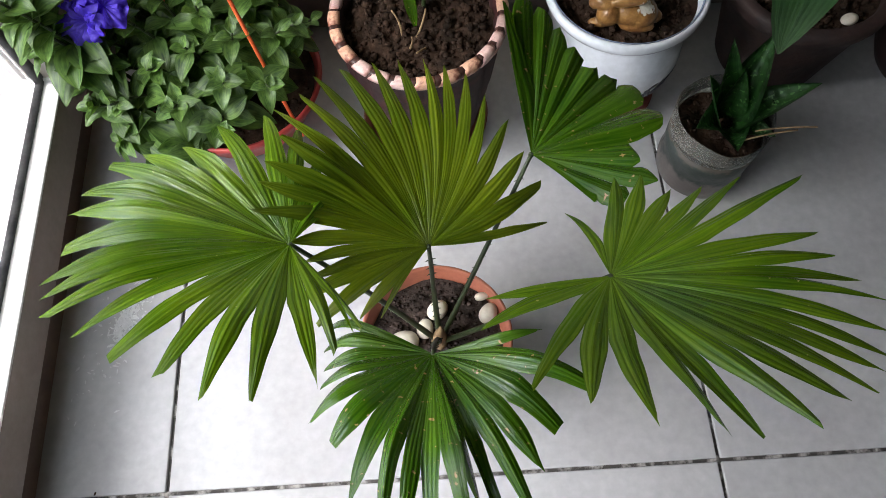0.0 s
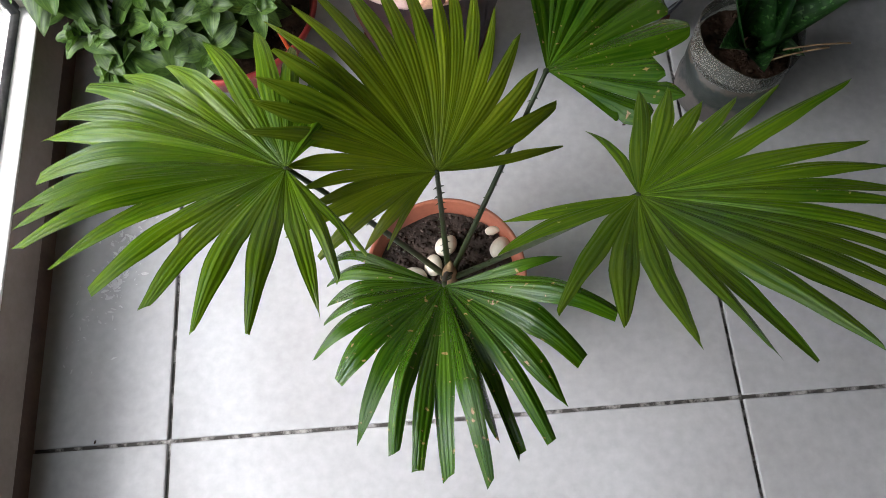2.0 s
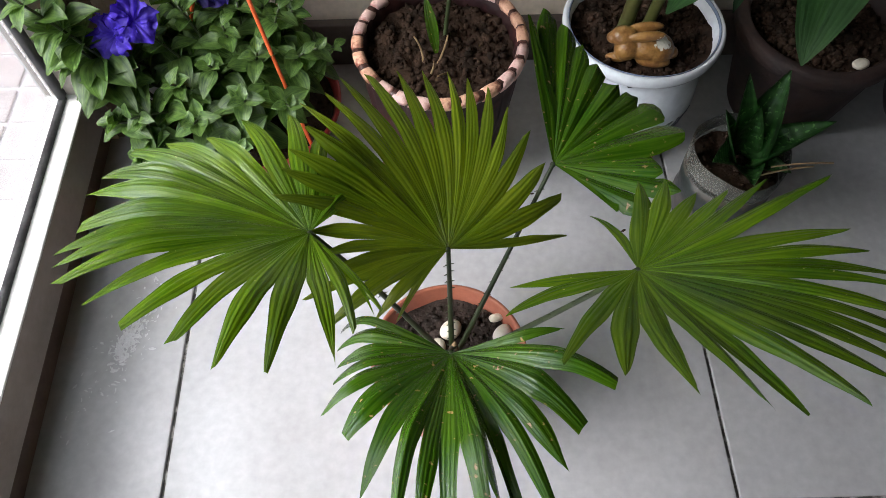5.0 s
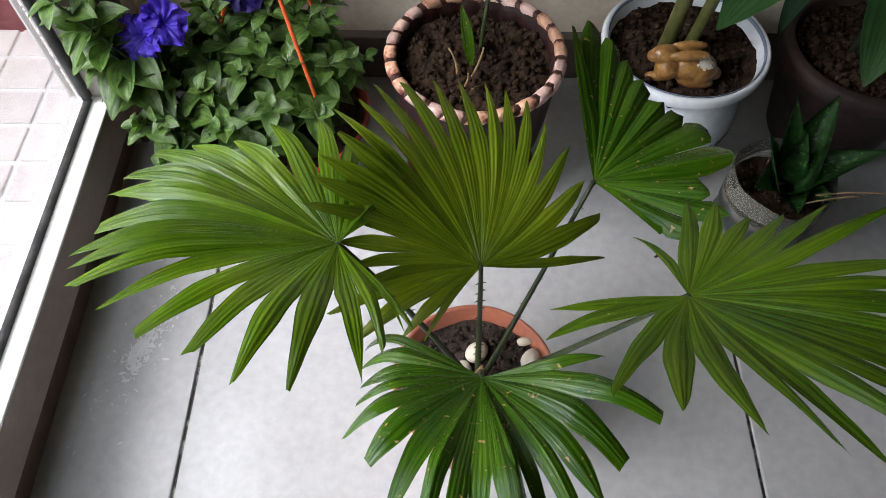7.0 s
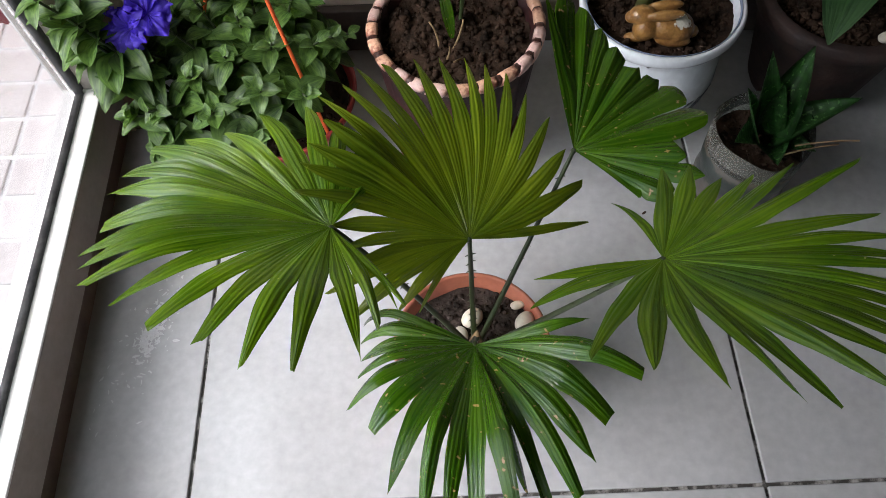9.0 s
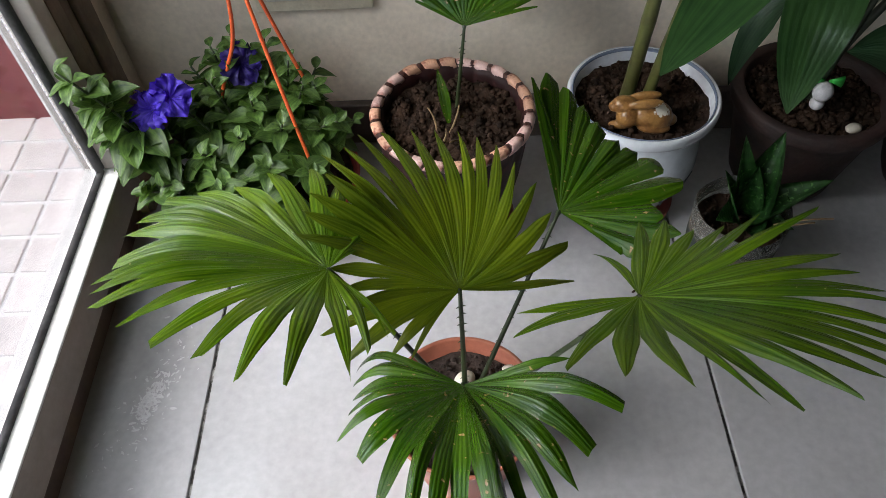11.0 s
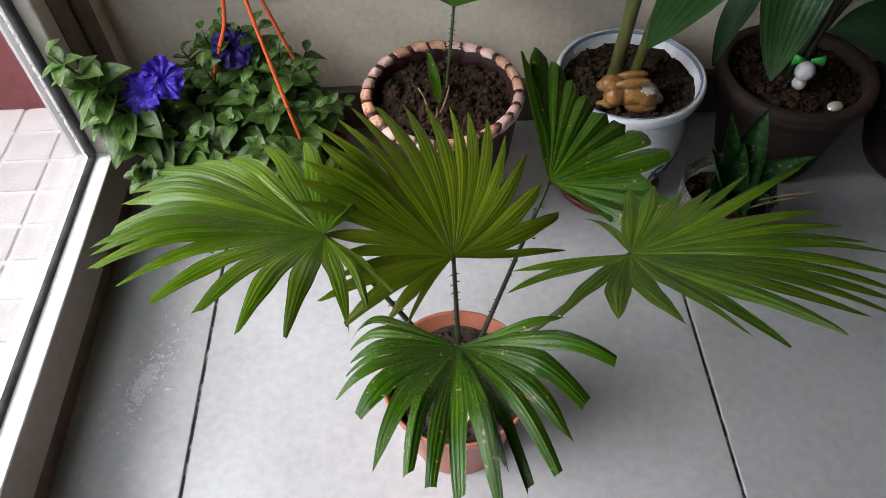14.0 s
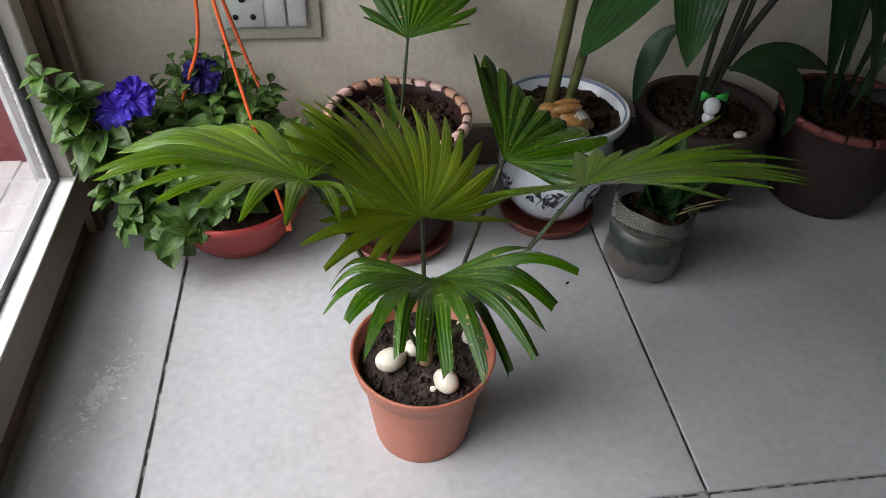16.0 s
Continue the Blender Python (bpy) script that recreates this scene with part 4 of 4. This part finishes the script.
for k, az in enumerate((-112, -52, 10, 70, 130, 190)):
    bm = bmesh.new()
    rr = random.Random(k)
    for j in range(22):
        u0, z0 = (rr.random() - 0.5) * 0.05, 0.055 + rr.random() * 0.032
        s = 0.0035 + 0.0045 * rr.random()
        m = pose(0, 0, 0, 0, 0, az + math.degrees(u0 / 0.084)) @ Matrix.Translation((belly(z0), 0, z0)) @ pose(0, 0, 0, (rr.random() - 0.5) * 160, -8 if z0 < .075 else 0, 0) @ Matrix.Diagonal((0.0006, s * 0.42, s, 1))
        bmesh.ops.create_icosphere(bm, subdivisions=1, radius=1, matrix=m)
    for j in range(4):
        a0 = radians(az + (j - 1.5) * 6)
        tube(bm, [Vector((math.cos(a0) * 0.0797, math.sin(a0) * 0.0797, 0.058)), Vector((math.cos(a0 + 0.08) * 0.0824, math.sin(a0 + 0.08) * 0.0824, 0.07)), Vector((math.cos(a0 + 0.2) * 0.0852, math.sin(a0 + 0.2) * 0.0852, 0.085))], 0.0008, 5)
    at(part("painted_sprig", bm, M_INK, whitepot, "black painted flower sprig"), WX, WY)

# rosette in the bottle
for i, (az, tilt, ln, w) in enumerate(((115, 68, 0.11, 0.052), (55, 58, 0.11, 0.062), (5, 40, 0.1, 0.056), (150, 60, 0.075, 0.044), (205, 38, 0.05, 0.054), (265, 33, 0.05, 0.054), (320, 30, 0.052, 0.05), (85, 78, 0.075, 0.046))):
    bm = blade(ln, w, 12, 6, 0.5, -0.08 if tilt > 45 else 0.1, 1.2, 0.0, i, 0.75, 0.12)
    bmesh.ops.solidify(bm, geom=bm.faces[:], thickness=0.004)
    lf = part("leaf", bm, M_SANS, bottle)
    lf.matrix_basis = Matrix.Translation((BX + 0.008, BY + 0.004, 0.094)) @ pose(0, 0, 0, 0, 0, az) @ pose(0.008, 0, 0, 0, -tilt, 0)
for p, q in (((0.675, 0.34, 0.115), (0.73, 0.325, 0.14)), ((0.66, 0.33, 0.113), (0.715, 0.33, 0.128))):
    part("dry_twig", tube(bmesh.new(), bend(p, (Vector(p) + Vector(q)) / 2 + Vector((0, 0, 0.006)), q, 6), 0.001, 5), M_DRIED, bottle)

# broad-leaved plant in the brown pot
for p, v, q, r in (((0.765, 0.535, 0.13), (0.757, 0.5, 0.26), (0.77, 0.48, 0.5), 0.0055), ((0.77, 0.54, 0.13), (0.765, 0.5, 0.29), (0.85, 0.5, 0.4), 0.006), ((0.76, 0.54, 0.13), (0.735, 0.5, 0.28), (0.73, 0.48, 0.45), 0.005), ((0.77, 0.53, 0.13), (0.77, 0.5, 0.27), (0.79, 0.49, 0.5), 0.0045)):
    part("stem", tube(bmesh.new(), bend(p, v, q, 14), [r * (1 - 0.3 * k / 14) for k in range(15)], 8), M_DARKSTEM, brown)
part("stalk", tube(bmesh.new(), bend((0.735, 0.485, 0.4), (0.71, 0.43, 0.5), (0.64, 0.36, 0.475), 10), 0.0035), M_DARKSTEM, brown)
strap(brown, (0.645, 0.365, 0.475), (0.565, 0.265, 0.515), (0.575, 0.25, 0.37), 0.056, M_BIGLEAF, label="broad glossy leaf arching forward", peak=0.6, face=(-0.2, -0.8, 0.6))
strap(brown, (0.77, 0.5, 0.235), (0.86, 0.44, 0.27), (0.862, 0.455, 0.145), 0.062, M_BIGDARK, label="dark leaf hanging over the rim")
strap(brown, (0.78, 0.51, 0.225), (0.85, 0.5, 0.27), (0.93, 0.5, 0.225), 0.05, M_BIGDARK)
strap(brown, (0.72, 0.55, 0.275), (0.68, 0.58, 0.25), (0.668, 0.55, 0.15), 0.035, M_BIGDARK)
strap(brown, (0.76, 0.48, 0.5), (0.74, 0.42, 0.56), (0.7, 0.38, 0.44), 0.06, M_BIGDARK)
strap(brown, (0.73, 0.5, 0.45), (0.69, 0.52, 0.46), (0.66, 0.53, 0.36), 0.055, M_BIGDARK)
strap(brown, (0.85, 0.5, 0.4), (0.88, 0.47, 0.43), (0.92, 0.46, 0.33), 0.05, M_BIGLEAF)

# strap leaves of the dark pot
for k, (b, v, t, w, mt) in enumerate((((0.93, 0.47, 0.15), (0.80, 0.42, 0.56), (0.856, 0.4, 0.25), 0.036, M_BIGDARK), ((0.95, 0.47, 0.15), (0.80, 0.4, 0.6), (0.931, 0.4, 0.212), 0.038, M_BIGDARK), ((0.97, 0.5, 0.15), (0.93, 0.45, 0.55), (1.02, 0.4, 0.3), 0.04, M_BIGDARK),
                                     ((0.96, 0.52, 0.15), (0.88, 0.53, 0.5), (0.83, 0.56, 0.36), 0.045, M_BIGLEAF), ((0.99, 0.5, 0.15), (1.02, 0.5, 0.5), (1.1, 0.46, 0.3), 0.042, M_BIGDARK), ((0.97, 0.52, 0.15), (0.96, 0.55, 0.45), (0.95, 0.58, 0.55), 0.04, M_BIGDARK), ((0.94, 0.5, 0.15), (0.9, 0.5, 0.45), (0.87, 0.54, 0.42), 0.035, M_BIGDARK))):
    strap(dark, b, v, t, w, mt, peak=0.75)

# ---- small loose things ----
for x, y, r, q, rz in ((0.268, 0.115, 0.0148, 0.85, 20), (0.292, 0.13, 0.0095, 0.85, 80), (0.305, 0.149, 0.0105, 0.85, 40), (0.323, 0.082, 0.0132, 0.88, 120), (0.356, 0.142, 0.0105, 0.8, 60), (0.309, 0.078, 0.0035, 0.9, 0), (0.351, 0.162, 0.007, 0.6, 10)):
    bm = bmesh.new()
    bmesh.ops.create_uvsphere(bm, u_segments=24, v_segments=16, radius=r)
    for v in bm.verts:
        v.co = Vector((v.co.x * (1.12 + 0.1 * v.co.x / r), v.co.y * q * 1.05, v.co.z * q))
        v.co += noise.noise_vector(v.co * 60 + Vector((x, y, 0)) * 90) * r * 0.06
    e = part("pebble", bm, M_EGG)
    e.matrix_basis = pose(x, y, 0.114 + r * 0.5, 0, 0, rz)
    tagged(e, "smooth cream pebble resting on the palm's soil", "pebble", "pebbles in the palm pot")

rab = bmesh.new()
for (x, y, z), s, rot in (((0.014, 0, 0.019), (0.027, 0.018, 0.02), 0), ((0.024, 0, 0.017), (0.018, 0.019, 0.018), 0), ((-0.017, 0, 0.033), (0.0155, 0.012, 0.0125), 12), ((-0.028, 0, 0.03), (0.008, 0.008, 0.007), 0), ((-0.012, -0.006, 0.019), (0.014, 0.013, 0.016), 0),
                          ((0.006, -0.008, 0.043), (0.021, 0.0045, 0.0075), -14), ((0.006, 0.008, 0.042), (0.02, 0.0045, 0.0075), -12), ((0.04, 0, 0.012), (0.008, 0.008, 0.008), 0), ((-0.02, -0.008, 0.006), (0.014, 0.006, 0.006), 0), ((0.02, -0.012, 0.008), (0.02, 0.008, 0.008), 0)):
    bmesh.ops.create_uvsphere(rab, u_segments=20, v_segments=12, radius=1, matrix=pose(x, y, z, 0, rot, 0) @ Matrix.Diagonal((*s, 1)))
figure = part("rabbit_figurine", rab, M_GOLD)
figure.matrix_basis = pose(0.527, 0.464, 0.167, 0, 0, -8) @ Matrix.Diagonal((1.0, 1.0, 0.9, 1.0))
rem = figure.modifiers.new("merge", "REMESH")
rem.mode, rem.voxel_size, rem.use_smooth_shade = "VOXEL", 0.0012, True
sm = figure.modifiers.new("soften", "SMOOTH")
sm.factor, sm.iterations = 0.5, 3
tagged(figure, "golden-brown glazed rabbit figurine on the soil", "figurine")

toy = bmesh.new()
bmesh.ops.create_uvsphere(toy, u_segments=20, v_segments=14, radius=1, matrix=Matrix.Translation((0, 0, 0.008)) @ Matrix.Diagonal((0.009, 0.009, 0.009, 1)))
bmesh.ops.create_uvsphere(toy, u_segments=20, v_segments=14, radius=1, matrix=Matrix.Translation((0, -0.002, 0.028)) @ Matrix.Diagonal((0.0125, 0.0115, 0.0135, 1)))
n0 = len(toy.faces)
for side in (-1, 1):
    bmesh.ops.create_cone(toy, cap_ends=True, segments=16, radius1=0.0085, radius2=0.0015, depth=0.016, matrix=Matrix.Translation((side * 0.011, 0.002, 0.042)) @ pose(0, 0, 0, 0, -90 * side, 0) @ Matrix.Diagonal((1, 0.5, 1, 1)))
for i, f in enumerate(toy.faces):
    f.material_index = 1 if i >= n0 else 0
ornament = part("plastic_ornament", toy, [M_TOYWHITE, M_TOYGREEN])
ornament.matrix_basis = pose(0.768, 0.506, 0.144, 0, 0, -10)
tagged(ornament, "small plain white plastic ornament with a green top on soil", "ornament")
peb = bmesh.new()
bmesh.ops.create_icosphere(peb, subdivisions=2, radius=0.009, matrix=Matrix.Diagonal((1.3, 0.9, 0.5, 1)))
stone = part("pebble", peb, M_EGG)
stone.matrix_basis = pose(0.8, 0.462, 0.148, 0, 0, 20)
tagged(stone, "pale flat pebble on the clay pot's soil", "pebble")

for x, y, s, rz in ((0.53, 0.33, 0.004, 30), (-0.078, 0.005, 0.0025, 70), (0.42, 0.39, 0.003, 10)):
    bm = bmesh.new()
    bmesh.ops.create_icosphere(bm, subdivisions=1, radius=s, matrix=Matrix.Diagonal((1, 0.45, 0.35, 1)))
    ob = part("crumb", bm, M_SOIL)
    ob.matrix_basis = pose(x, y, s * 0.3, 0, 0, rz)
    tagged(ob, "tiny dark crumb of soil on the tiles", "crumb", "crumbs on the floor")

# dried splash on the tiles beside the curb: a broken film, thickest in the middle, with drops round it
bm = bmesh.new()
rr = random.Random(9)
for i in range(330):
    core = i < 170
    d = rr.gauss(0, 0.35 if core else 1)
    x, y = -0.068 + rr.gauss(0, 0.006 if core else 0.015) + 0.012 * d, 0.2 + d * 0.042
    s0 = (0.0008 + 0.0028 * rr.random() ** 2) * (1 if core else 0.7)
    turn, ring, tip = rr.random() * 6.283, [], (rr.gauss(0, 0.1), rr.gauss(0, 0.1))
    for k in range(7):
        a = k / 7 * 6.283
        r = s0 * (0.5 + rr.random())
        px, py = r * math.cos(a) * 0.6, r * math.sin(a) * 1.6
        ring.append(bm.verts.new((x + px * math.cos(turn) - py * math.sin(turn), y + px * math.sin(turn) + py * math.cos(turn), 0.0006 + 0.000002 * i + tip[0] * px + tip[1] * py)))
    bm.faces.new(ring)
stain = tagged(part("dried_splash", bm, M_SPLASH, smooth=False), "thin dried splash film by the curb, its glint in the pale colour", "stain", kind="stuff")

# ---- tiles and pavers ----
def slabs(parent, name, cells, z0, z1, gap, material, bevel=0.0015):
    meshes = {}
    for x0, x1, y0, y1 in cells:
        key = (round(x1 - x0, 4), round(y1 - y0, 4))
        if key not in meshes:
            meshes[key] = mesh_of(solid((-key[0] / 2 + gap / 2, -key[1] / 2 + gap / 2, z0), (key[0] / 2 - gap / 2, key[1] / 2 - gap / 2, z1), bevel), name, material, False)
        ob = new(name, meshes[key])
        ob.parent = parent
        ob.location = ((x0 + x1) / 2, (y0 + y1) / 2, 0)


xs = [-0.19, 0.0, 0.6, 1.2, 1.8, 2.4, 2.9]
ys = [-3.0, -2.4, -1.8, -1.2, -0.6, 0.0, 0.64]
slabs(floor, "tile", [(a, b, c, d) for a, b in zip(xs, xs[1:]) for c, d in zip(ys, ys[1:])], -0.008, 0.0, 0.0038, M_TILE)
slabs(ground, "paver", [(-0.9 + 0.08 * i, -0.82 + 0.08 * i, 0.785 - 0.07 * (j + 1), 0.785 - 0.07 * j) for i in range(8) for j in range(16)], -0.07, -0.05, 0.008, M_PAVER)
